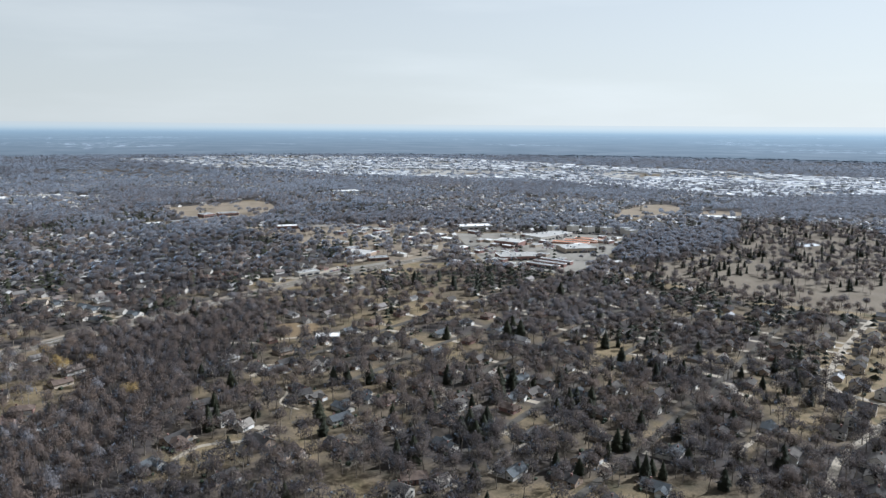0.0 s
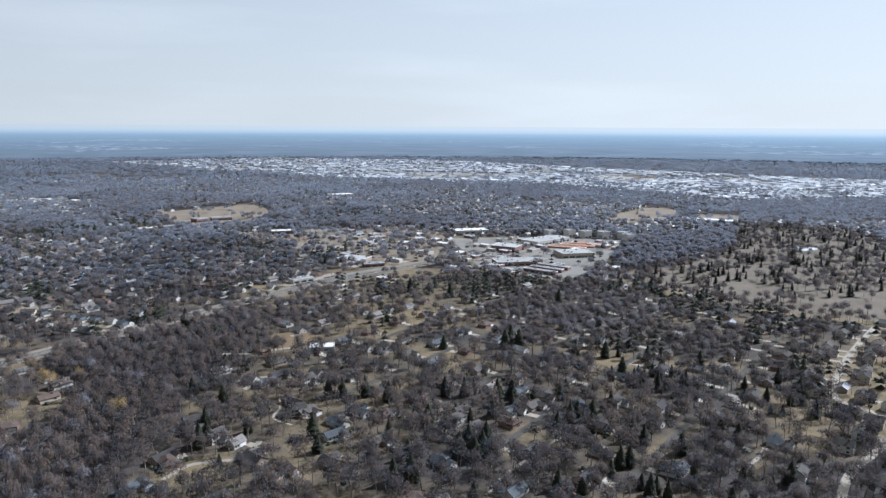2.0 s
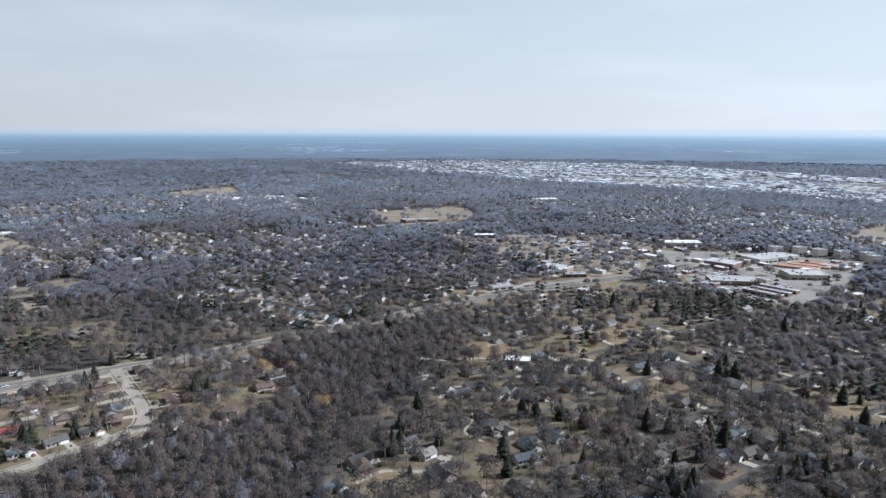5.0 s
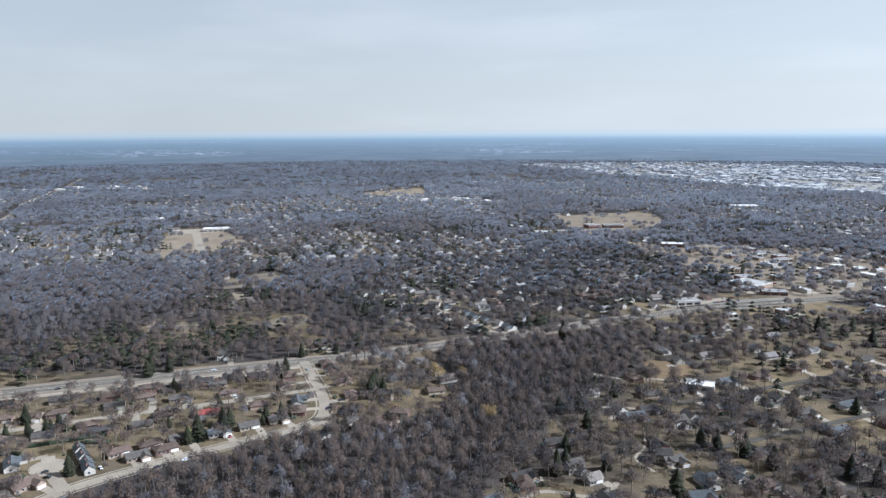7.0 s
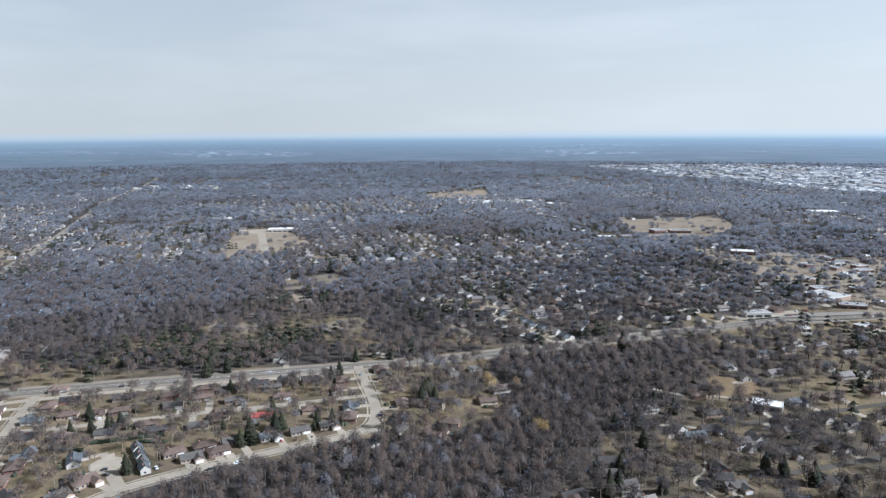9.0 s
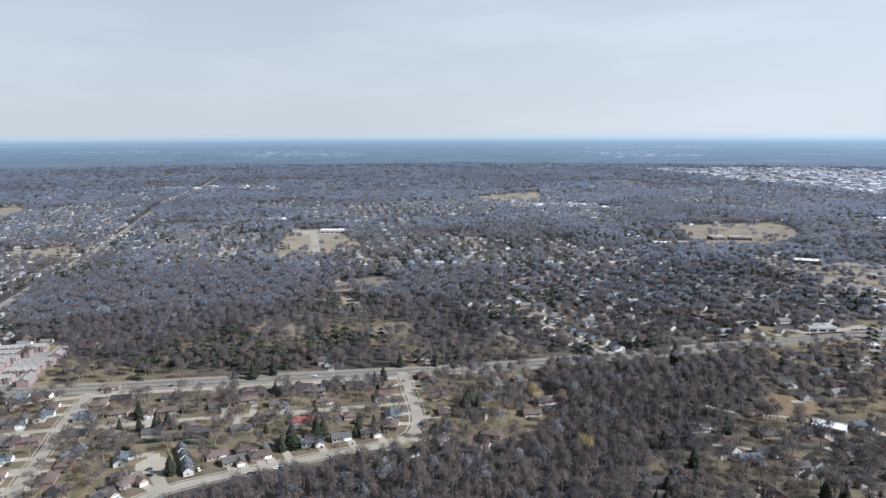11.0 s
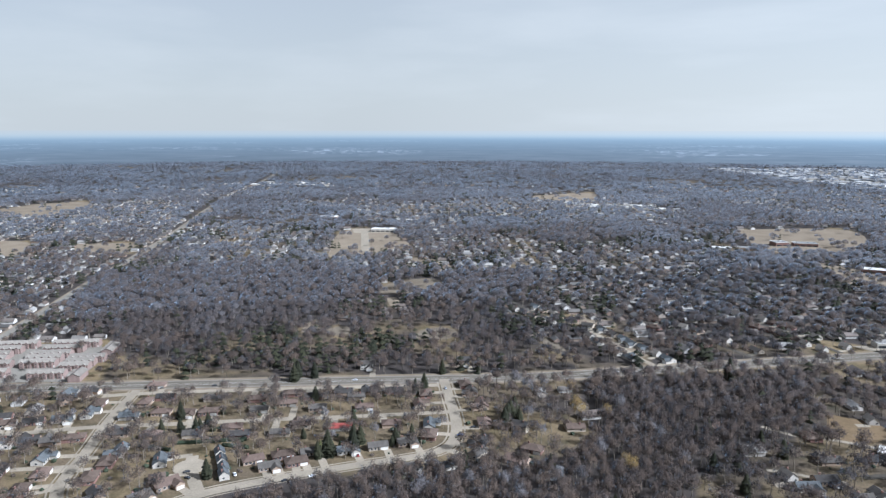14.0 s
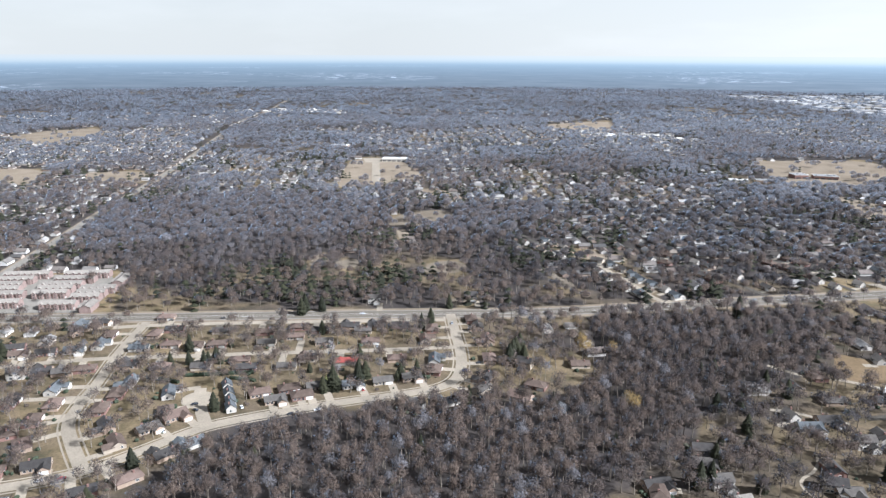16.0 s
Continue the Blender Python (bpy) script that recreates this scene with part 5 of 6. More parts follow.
def bare_tree(seed, h, w, limbs, subs, twigs, tw, sides=5, shell=0, patch=1.0, heart=0.60, tall=0.40, lie=0.0, tilt=0.25, deep=0.72, climb=(0.35, 1.1), core=0.0):
    """Trunk and limbs as one mesh, twigs as another, for a leafless broad-crowned tree."""
    g = np.random.default_rng(seed)
    lean = g.normal(0, 0.03 * h, 2)
    fork = np.array([lean[0] * 0.5, lean[1] * 0.5, h * g.uniform(0.26, 0.36)])
    top = np.array([lean[0], lean[1], h * 0.80])
    r = h * 0.017
    wood = [tube([0, 0, -0.2], fork, r * 1.25, r * 0.85, sides), tube(fork, top, r * 0.8, r * 0.2, max(3, sides - 1))] if limbs else [tube([0, 0, -0.2], top, r * 1.3, r * 0.3, 3)]
    centre = np.array([lean[0], lean[1], h * heart])
    radii = np.array([w / 2, w / 2 * g.uniform(0.85, 1.1), h * tall])
    blades = []
    anchors = [fork + (top - fork) * q for q in np.linspace(0.3, 1.0, 4)]
    for k in range(limbs):
        a = 2 * np.pi * (k + g.uniform(-0.3, 0.3)) / limbs
        s = fork + (top - fork) * g.uniform(0.0, 0.55)
        out = np.array([np.cos(a), np.sin(a), g.uniform(*climb)])
        out /= np.linalg.norm(out)
        e = s + out * (w * 0.5) * g.uniform(0.60, 0.85)
        wood.append(tube(s, e, r * 0.45, r * 0.16, 3))
        anchors += [s + (e - s) * 0.65, e]
        for m in range(subs):
            s2 = s + (e - s) * g.uniform(0.4, 1.0)
            d2 = out + g.normal(0, 0.55, 3) + [0, 0, 0.35]
            e2 = s2 + d2 / np.linalg.norm(d2) * w * g.uniform(0.16, 0.26)
            blades.append((s2, e2))
            anchors += [e2]
    d = g.normal(size=(twigs, 3))
    d[:, 2] = np.abs(d[:, 2]) * 0.9 - 0.30
    d /= np.linalg.norm(d, axis=1)[:, None]
    lump = 0.80 + 0.20 * np.sin(3 * np.arctan2(d[:, 1], d[:, 0]) + seed) * np.cos(2.3 * d[:, 2] * 3 + seed * 1.7)
    tip = centre + d * radii * lump[:, None] * g.uniform(0.72, 1.08, (twigs, 1))
    anchors = np.array(anchors)
    near = np.argmin(((tip[:, None] - anchors[None]) ** 2).sum(2), 1)
    base = tip + (anchors[near] - tip) * g.uniform(0.35, 0.85, (twigs, 1))
    width = tw * g.uniform(0.6, 1.4, twigs)
    if blades:
        base = np.concatenate([base, [q[0] for q in blades]])
        tip = np.concatenate([tip, [q[1] for q in blades]])
        width = np.concatenate([width, np.full(len(blades), 0.2)])
    crown = sprays(g, base, tip, width)
    if shell:
        # tufts of fine twigs that lie along the crown's rounded outside
        d = g.normal(size=(shell, 3))
        d[:, 2] = np.abs(d[:, 2]) - 0.25
        d /= np.linalg.norm(d, axis=1)[:, None]
        lump = 0.84 + 0.16 * np.sin(3 * np.arctan2(d[:, 1], d[:, 0]) + seed) * np.cos(6.9 * d[:, 2] + seed * 1.7)
        at = centre + d * radii * lump[:, None] * g.uniform(deep, 1.0, (shell, 1))
        d = d + np.array([0, 0, lie])
        d /= np.linalg.norm(d, axis=1)[:, None]
        e1 = np.cross(d + g.normal(0, tilt, d.shape), g.normal(size=d.shape))
        e1 /= np.linalg.norm(e1, axis=1)[:, None]
        e2 = np.cross(d, e1) + d * g.normal(0, tilt, (shell, 1))
        s = patch * g.uniform(0.6, 1.5, (shell, 1))
        q = g.uniform(0.25, 0.9, (shell, 1))
        v = np.stack([at - e1 * s, at + e1 * s * q - e2 * s * 0.6, at + e1 * s * 0.5 + e2 * s], 1).reshape(-1, 3)
        crown = joined([crown, (v, np.arange(len(v)).reshape(-1, 3))])
    if core:
        # the thick of the twigs inside
        bm = bmesh.new()
        bmesh.ops.create_icosphere(bm, subdivisions=1, radius=1.0)
        v, t = np.array([p.co for p in bm.verts]), np.array([[q.index for q in f.verts] for f in bm.faces])
        bm.free()
        t = t[v[t][:, :, 2].mean(1) > -0.6]
        crown = joined([crown, (centre + v * radii * core * g.uniform(0.8, 1.1, (len(v), 1)), t)])
    return joined(wood), crown


def conifer(seed, h, w, tiers, blades):
    """A spruce: a trunk and tiers of drooping, ragged branches."""
    g = np.random.default_rng(seed)
    pieces = []
    for k in range(tiers):
        q = k / (tiers - 1)
        z = h * (0.10 + 0.84 * q)
        rad = w / 2 * min(1.0, 0.72 + 2.2 * q) * (1 - q) ** 0.62 * g.uniform(0.85, 1.1) + 0.25
        a = np.linspace(0, 2 * np.pi, blades, endpoint=False) + g.uniform(0, 6.28) + g.normal(0, 0.15, blades)
        rr = rad * g.uniform(0.80, 1.15, blades)
        c, s = np.cos(a), np.sin(a)
        half = np.pi / blades * 1.45
        drop = h * 0.05 + rr * 0.22
        tipz = z - drop
        up = h * 0.075
        root = np.stack([0 * a, 0 * a, 0 * a + z + up], -1)
        tip = np.stack([c * rr, s * rr, tipz], -1)
        l = np.stack([np.cos(a - half) * rr * 0.74, np.sin(a - half) * rr * 0.74, z - drop * 0.75 + 0 * a], -1)
        rgt = np.stack([np.cos(a + half) * rr * 0.74, np.sin(a + half) * rr * 0.74, z - drop * 0.75 + 0 * a], -1)
        v = np.stack([root, l, tip, rgt], 1).reshape(-1, 3)
        i = np.arange(blades) * 4
        pieces.append((v, np.concatenate([np.stack([i, i + 1, i + 2], -1), np.stack([i, i + 2, i + 3], -1)])))
    return tube([0, 0, -0.2], [0, 0, h * 0.95], h * 0.014, 0.03, 5), joined(pieces)


def domed(v, t, crisp=0.35, up=0.1):
    """Triangles turned outwards, and normals that follow the round of the crown with a little of each spray's own."""
    lo, hi = v.min(0), v.max(0)
    c = np.array([(lo[0] + hi[0]) / 2, (lo[1] + hi[1]) / 2, lo[2] + 0.30 * (hi[2] - lo[2])])
    out = (v - c) / np.maximum((hi - lo) / 2, 0.1)
    out /= np.linalg.norm(out, axis=1)[:, None] + 1e-9
    out[:, 2] += up
    f = np.cross(v[t[:, 1]] - v[t[:, 0]], v[t[:, 2]] - v[t[:, 0]])
    flip = (f * out[t[:, 0]]).sum(1) < 0
    t = np.where(flip[:, None], t[:, ::-1], t)
    f = np.where(flip[:, None], -f, f)
    f /= np.linalg.norm(f, axis=1)[:, None] + 1e-9
    own = np.zeros_like(v)
    for k in range(3):
        own[t[:, k]] = f
    n = out * (1 - crisp) + own * crisp
    return v, t, n / (np.linalg.norm(n, axis=1)[:, None] + 1e-9)


def scatter(forms, x, y, size, turn, tint, which):
    """Many plants in one pair of arrays: form k at each place, turned and sized."""
    vs, ts, cs, ns, n = [], [], [], [], 0
    for k, form in enumerate(forms):
        v, t = form[0], form[1]
        m = np.nonzero(which == k)[0]
        if not len(m):
            continue
        c, s = np.cos(turn[m])[:, None], np.sin(turn[m])[:, None]
        z = size[m][:, None]
        px = (v[None, :, 0] * c - v[None, :, 1] * s) * z + x[m][:, None]
        py = (v[None, :, 0] * s + v[None, :, 1] * c) * z + y[m][:, None]
        pz = v[None, :, 2] * z
        vs.append(np.stack([px, py, pz], -1).reshape(-1, 3))
        ts.append((t[None] + (np.arange(len(m)) * len(v))[:, None, None]).reshape(-1, 3) + n)
        cs.append(np.repeat(tint[m], len(v)))
        if len(form) > 2:
            q = form[2]
            ns.append(np.stack([q[None, :, 0] * c - q[None, :, 1] * s, q[None, :, 0] * s + q[None, :, 1] * c, np.repeat(q[None, :, 2], len(m), 0)], -1).reshape(-1, 3))
        n += len(m) * len(v)
    return np.concatenate(vs), np.concatenate(ts), np.concatenate(cs), (np.concatenate(ns) if ns else None)


def stand(name, label, category, forms, wood_forms, x, y, size, tint, material, up=0.1):
    turn = rng.uniform(0, 2 * np.pi, len(x))
    which = rng.integers(0, len(forms), len(x))
    if material in (STAND_TWIG, SPRAY):
        forms = [domed(*f, crisp=0.0, up=up) if up > 0.2 else domed(*f, crisp=0.12) for f in forms]
    v, t, c, nn = scatter(forms, x, y, size, turn, tint, which)
    ob = new(name, mesh_of(name, v, t, material, c, normals=nn))
    tagged(ob, label, category, kind="stuff")
    if wood_forms:
        v, t, c, nn = scatter(wood_forms, x, y, size, turn, tint, which)
        p = new("trunks", mesh_of("trunks", v, t, BARK))
        p.parent = ob
        tagged(p, kind="stuff")
    return ob


def seeds(r0, r1, cell, shrink=1.0):
    """Tree places on a jittered grid in the part of the plan that lies between two distances ahead and to the left."""
    n = int(2 * r1 / cell) + 2
    gx, gy = np.meshgrid(np.arange(n) * cell - r1, np.arange(n) * cell - r1, indexing="ij")
    gx = gx.ravel() + rng.uniform(-0.48, 0.48, n * n) * cell
    gy = gy.ravel() + rng.uniform(-0.48, 0.48, n * n) * cell
    r = np.hypot(gx, gy)
    b = np.degrees(np.arctan2(-gx, gy))
    k = (r >= r0) & (r < r1) & (b > -36) & (b < 83)
    gx, gy = gx[k], gy[k]
    k = (rng.random(len(gx)) < canopy(gx, gy) * shrink) & ~blocked(gx, gy)
    return gx[k], gy[k]


def split_evergreen(x, y, share):
    p = 1.3 * share * (0.25 + 3.2 * (field_noise(x + 900, y, 60) > 0.66))
    for w in WOODS:
        p = np.where(inside(x, y, w), 0.015, p)
    return rng.random(len(x)) < p


def region(x, y):
    """Kinds of tree keep together: stands of dark, pale grey and tan crowns, with strays, the farthest paled for haze.
    """
    t = 0.38 + 0.36 * field_noise(x, y, 170) + 0.26 * field_noise(x + 500, y, 50)
    t = np.where((x > -250) & (np.hypot(x, y) < 1000), 0.34 + 0.5 * t, t)          # brown to tan crowns there
    t = np.where((x > -150) & (np.hypot(x, y) < 780), 0.66 + 0.36 * t, t)
    t = np.where(np.hypot(x, y) > 1000, 0.44 + 1.0 * (field_noise(x, y, 230) - 0.5) + 0.45 * (field_noise(x + 300, y, 75) - 0.5), t)          # patches of grey and brown crowns further out
    # beyond this, tints drawn to pale grey as painted distance haze
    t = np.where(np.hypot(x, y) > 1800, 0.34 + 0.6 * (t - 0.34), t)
    t = np.where(inside(x, y, NORTH_QUARTER), 0.78 + 0.3 * field_noise(x, y, 60), t)
    for w in WOODS[1:]:
        t = np.where(inside(x, y, w), 0.47 + 0.16 * field_noise(x, y, 40), t)
    return np.where(rng.random(len(x)) < 0.07, rng.random(len(x)), t + rng.normal(0, 0.04, len(x))) % 1.0


# forms for three ranges of distance
NEAR_FORMS = [bare_tree(11 + k, 16.0 + 1.2 * (k % 3), 12.5 + 0.9 * (k % 4), 7, 2, 110, 0.26, 5, 200, 0.80, tilt=0.6, deep=0.45) for k in range(6)]
WOOD_FORMS = [bare_tree(91 + k, 17.0 + 1.0 * (k % 3), 10.5 + 0.7 * (k % 3), 6, 3, 90, 0.26, 5, 200, 0.76, 0.58, 0.42, tilt=0.6, deep=0.40, climb=(0.8, 2.0)) for k in range(5)]
NEXT_FORMS = [bare_tree(31 + k, 15.5, 12.0, 0, 0, 44, 0.50, 3, 72, 1.05, lie=0.0, tilt=0.5, deep=0.62, core=0.55) for k in range(6)]
MID_FORMS = [bare_tree(41 + k, 11.5 + 0.8 * k, 10.5 + 0.5 * k, 0, 0, 0, 0.8, 3, 24, 1.8, 0.60, 0.36, lie=0.0, tilt=0.14, deep=0.90, core=0.90) for k in range(8)]
FAR_FORMS = [bare_tree(71 + k, 11.0 + 0.8 * k, 13.0, 0, 0, 0, 1.5, 3, 5, 3.0, 0.64, 0.30, lie=0.0, tilt=0.3, deep=0.85, core=0.92)[1] for k in range(8)]
RIM_FORMS = [bare_tree(171 + k, 10.0 + 0.9 * k, 20.0, 0, 0, 0, 1.5, 3, 2, 5.0, 0.64, 0.30, lie=0.0, tilt=0.3, deep=0.85, core=0.95)[1] for k in range(8)]
SPRUCE_NEAR = [conifer(5 + k, 17, 9.5 + 1.4 * k, 11, 9) for k in range(3)]
SPRUCE_SLIM = [conifer(15 + k, 16, 8.5 + 1.2 * k, 7, 8) for k in range(3)]
SPRUCE_FAR = [conifer(25 + k, 17, 11.5 + k, 4, 6) for k in range(3)]

# lone trees: things of their own
TREES, SPRUCES = [], []


def lone(kind_list, label, name, category, group, forms, twig_mat, x, y, size, turn):
    k = random.randrange(len(forms))
    key = (k, twig_mat.name)
    m = pose(x, y, 0, 0, 0, turn) @ Matrix.Scale(size, 4)
    made = next((o for q, o in kind_list if q == key), None)
    if made is None:
        base = new(name)
        tagged(base, label, category, group)
        (wv, wt), (cv, ct) = forms[k]
        part("trunk", mesh_of("trunk", wv, wt, BARK), None, base)
        cn = None
        if forms is NEAR_FORMS:
            cv, ct, cn = domed(cv, ct, crisp=0.12)
        part("crown", mesh_of("crown", cv, ct, twig_mat, np.zeros(len(cv)), normals=cn), None, base)
        base.matrix_basis = m
        kind_list.append((key, base))
        return base
    base = copy_thing(made, pose(x, y, 0, 0, 0, turn))
    base.matrix_basis = m
    return base


def spruce(x, y, size=1.0):
    lone(SPRUCES, "tall dark green spruce among bare trees", "spruce", "conifer", "spruces", SPRUCE_NEAR, NEEDLE, x, y, size, random.uniform(0, 360))
    block_line([(x, y), (x + 0.1, y)], 4.0)


def leafless(x, y, size=1.0, label="bare dark brown tree without leaves in winter", mat=DARK_TWIG):
    lone(TREES, label, "bare_tree", "tree", "bare trees", NEAR_FORMS, mat, x, y, size, random.uniform(0, 360))


for x, y, s in ((-376, 337, 1.25), (-370, 354, 1.15), (-378, 330, 0.8), (-466, 387, 0.8), (-330, 474, 1.0), (-326, 466, 1.1), (-322, 458, 1.1), (-333, 482, 1.0), (-318, 470, 0.9), (-251, 681, 1.3),
                (-420, 456, 0.9), (-424, 470, 0.9), (-521, 405, 1.1), (-511, 416, 1.0), (-516, 398, 1.0), (-372, 200, 0.9), (-349, 213, 0.8), (-298, 392, 0.6), (-304, 398, 0.6), (-439, 506, 0.9)):
    spruce(x, y, s)
for x, y, s in ((-81, 433, 1.0), (-26, 375, 1.0), (-16, 376, 1.1), (18, 417, 1.1), (29, 420, 1.1), (21, 402, 1.0), (12, 408, 1.0), (26, 408, 1.1), (-200, 415, 0.8), (-149, 418, 1.1), (-146, 425, 1.0), (148, 411, 0.9), (182, 436, 0.8),
                (66, 633, 1.2), (72, 618, 1.2), (60, 622, 1.1), (161, 693, 1.0), (137, 787, 1.1), (13, 812, 1.1), (-35, 841, 1.1), (4, 504, 1.0), (43, 504, 0.9), (65, 368, 0.8), (98, 383, 0.7), (-55, 503, 1.0), (-37, 494, 1.0), (-72, 503, 1.0)):
    spruce(x, y, s)
for x, y, s in ((-291, 507, 1.15), (-299, 514, 1.0), (-216, 455, 1.1), (-223, 462, 1.0), (-275, 522, 0.9), (-322, 540, 1.0)):
    lone(TREES, "leafless willow with yellowish twigs", "willow", "tree", "", NEAR_FORMS, WILLOW, x, y, s, random.uniform(0, 360))
    block_line([(x, y), (x + 0.1, y)], 6.0)
for x, y, s in ((-383, 345, 0.45), (-388, 339, 0.42), (-380, 350, 0.42)):
    lone(SPRUCES, "broad yellow-green cedar beside dark spruces", "cedar", "conifer", "", SPRUCE_NEAR, CEDAR, x, y, s, random.uniform(0, 360))


def hedge(x0, y0, x1, y1, h=2.2, w=2.4):
    """A clipped hedge, lumpy on top and at its sides."""
    n = max(4, int(math.hypot(x1 - x0, y1 - y0) / 0.8))
    g = np.random.default_rng(int(abs(x0 * 7 + y0)))
    bm = bmesh.new()
    d = Vector((x1 - x0, y1 - y0, 0)).normalized()
    s = Vector((-d.y, d.x, 0))
    last = None
    for k in range(n + 1):
        p = Vector((x0, y0, 0)).lerp(Vector((x1, y1, 0)), k / n)
        ring = [bm.verts.new(p + s * a * w * g.uniform(0.8, 1.15) + Vector((0, 0, z * h * g.uniform(0.85, 1.15)))) for a, z in ((-0.5, 0), (-0.55, 0.6), (-0.3, 1), (0.3, 1), (0.55, 0.6), (0.5, 0))]
        if last:
            for i in range(5):
                bm.faces.new((last[i], last[i + 1], ring[i + 1], ring[i]))
        else:
            bm.faces.new(ring)
        last = ring
    bm.faces.new(last[::-1])
    bmesh.ops.recalc_face_normals(bm, faces=bm.faces)
    tagged(new("hedge", link_mesh("hedge", bm, HEDGE)), "dark clipped evergreen hedge between back gardens", "hedge", "hedges")


hedge(-479, 249, -458, 262)
hedge(-465, 270, -437, 309)
hedge(-440, 292, -424, 303)
hedge(-420, 224, -408, 230, 1.6)

# shrubs against the houses and along the garden edges
def shrub_form(seed):
    g = np.random.default_rng(seed)
    bm = bmesh.new()
    bmesh.ops.create_icosphere(bm, subdivisions=2, radius=1.0)
    v, t = np.array([p.co for p in bm.verts]), np.array([[q.index for q in f.verts] for f in bm.faces])
    bm.free()
    v = v * g.uniform(0.75, 1.2, (len(v), 1)) * [1.0, 1.0, 0.85]
    v[:, 2] = np.maximum(v[:, 2] + 0.6, -0.05)
    return v, t


sx, sy = [], []
for a, b in NEARHOUSE:
    if math.hypot(a, b) < 640:
        for _ in range(random.randrange(2, 6)):
            w, r = random.uniform(0, 6.28), random.uniform(8.5, 12.5)
            sx.append(a + r * math.cos(w))
            sy.append(b + r * math.sin(w))
sx, sy = np.array(sx), np.array(sy)
k = np.ones(len(sx), bool)
for name, width, surface, line, label in STREETS:
    k &= np.array([street_turn(line, a, b)[0] > width / 2 + 3.5 for a, b in zip(sx, sy)])
sx, sy = sx[k], sy[k]
ever = rng.random(len(sx)) < 0.6
SHRUBS = [shrub_form(301 + k) for k in range(5)]
stand("evergreen_shrubs", "dark evergreen shrubs beside house walls and lawns", "shrubs", SHRUBS, None, sx[ever], sy[ever], rng.uniform(0.6, 1.9, ever.sum()), rng.random(ever.sum()), HEDGE)
stand("bare_shrubs", "low brown leafless shrubs in the gardens", "shrubs", SHRUBS, None, sx[~ever], sy[~ever], rng.uniform(0.6, 1.7, (~ever).sum()), rng.uniform(0.45, 0.95, (~ever).sum()), STAND_TWIG)

# far houses stand among the trees in rows: their plots stay clear
def far_places(r0, r1, cell, chance):
    n = int(2 * r1 / cell) + 2
    gu, gv = np.meshgrid(np.arange(n) * cell - r1, np.arange(n) * cell - r1, indexing="ij")
    gu, gv = gu.ravel() + rng.uniform(-0.2, 0.2, n * n) * cell, gv.ravel() + rng.uniform(-0.2, 0.2, n * n) * cell
    x, y = gu * UX + gv * VX, gu * UY + gv * VY
    r, b = np.hypot(x, y), np.degrees(np.arctan2(-x, y))
    k = (r >= r0) & (r < r1) & (b > -36) & (b < 83)
    x, y = x[k], y[k]
    k = (rng.random(len(x)) < chance * (0.22 + 1.2 * (field_noise(x, y, 330) > 0.50))) & ~blocked(x, y)
    for w in (*WOODS, ROADSIDE, PARK, MALL, OPEN, WEST_OPEN, TOWN, INDUSTRY, *FIELDS.values()):
        k &= ~inside(x, y, w)
    return x[k], y[k]


hx, hy = far_places(560, 3000, 25.0, 0.80)
keep = (hx < -190) | (np.hypot(hx, hy) > 950) | (rng.random(len(hx)) < 0.3)
hx, hy = hx[keep], hy[keep]
k = ~blocked(hx, hy) & np.array([street_turn(LINES["main_road"], a, b)[0] > 34 for a, b in zip(hx, hy)])
hx, hy = hx[k], hy[k]
keep = np.array([far_from_houses(a, b, 20) if a * a + b * b < 1.2e6 else True for a, b in zip(hx, hy)])
hx, hy = hx[keep], hy[keep]
for a, b in zip(hx, hy):
    if a * a + b * b < 2400 ** 2:
        block_line([(a, b), (a + 0.1, b)], 7.5)

# woods and gardens
x, y = seeds(300, 625, 9.2)
x2, y2 = seeds(300, 700, 12.5)                      # closer growth in the ravine
k = inside(x2, y2, WOODS[0])
x, y = np.concatenate([x, x2[k]]), np.concatenate([y, y2[k]])
ever = split_evergreen(x, y, 0.07)
# the nearest ones singly
order = np.argsort(np.hypot(x + 60, y - 60))
single = np.zeros(len(x), bool)
single[[k for k in order if not ever[k]][:225]] = True
for k in np.nonzero(single)[0]:
    leafless(x[k], y[k], float(rng.uniform(0.78, 1.12)))
ever_idx = [k for k in order if ever[k]][:165]
for k in ever_idx:
    spruce(x[k], y[k], float(rng.uniform(0.45, 1.0)))
ever_rest = ever.copy()
ever_rest[ever_idx] = False
rest = ~ever & ~single
tall = inside(x, y, WOODS[0])
for pick, forms, low, high, label in ((rest & ~tall, NEAR_FORMS, 0.5, 0.95, "bare grey-brown deciduous trees round wooded gardens"), (rest & tall, WOOD_FORMS, 0.74, 0.98, "dense tall bare woodland with pale trunks in a ravine")):
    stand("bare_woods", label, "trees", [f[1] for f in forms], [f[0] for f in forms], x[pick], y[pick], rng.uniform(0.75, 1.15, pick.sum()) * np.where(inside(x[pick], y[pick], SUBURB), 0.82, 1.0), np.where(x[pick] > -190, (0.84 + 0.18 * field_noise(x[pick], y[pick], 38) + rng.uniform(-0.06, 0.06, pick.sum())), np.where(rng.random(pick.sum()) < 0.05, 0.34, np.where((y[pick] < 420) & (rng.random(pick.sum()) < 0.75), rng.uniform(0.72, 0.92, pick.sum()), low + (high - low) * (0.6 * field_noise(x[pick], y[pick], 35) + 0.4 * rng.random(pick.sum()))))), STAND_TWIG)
xs, ys = [x[ever_rest]], [y[ever_rest]]

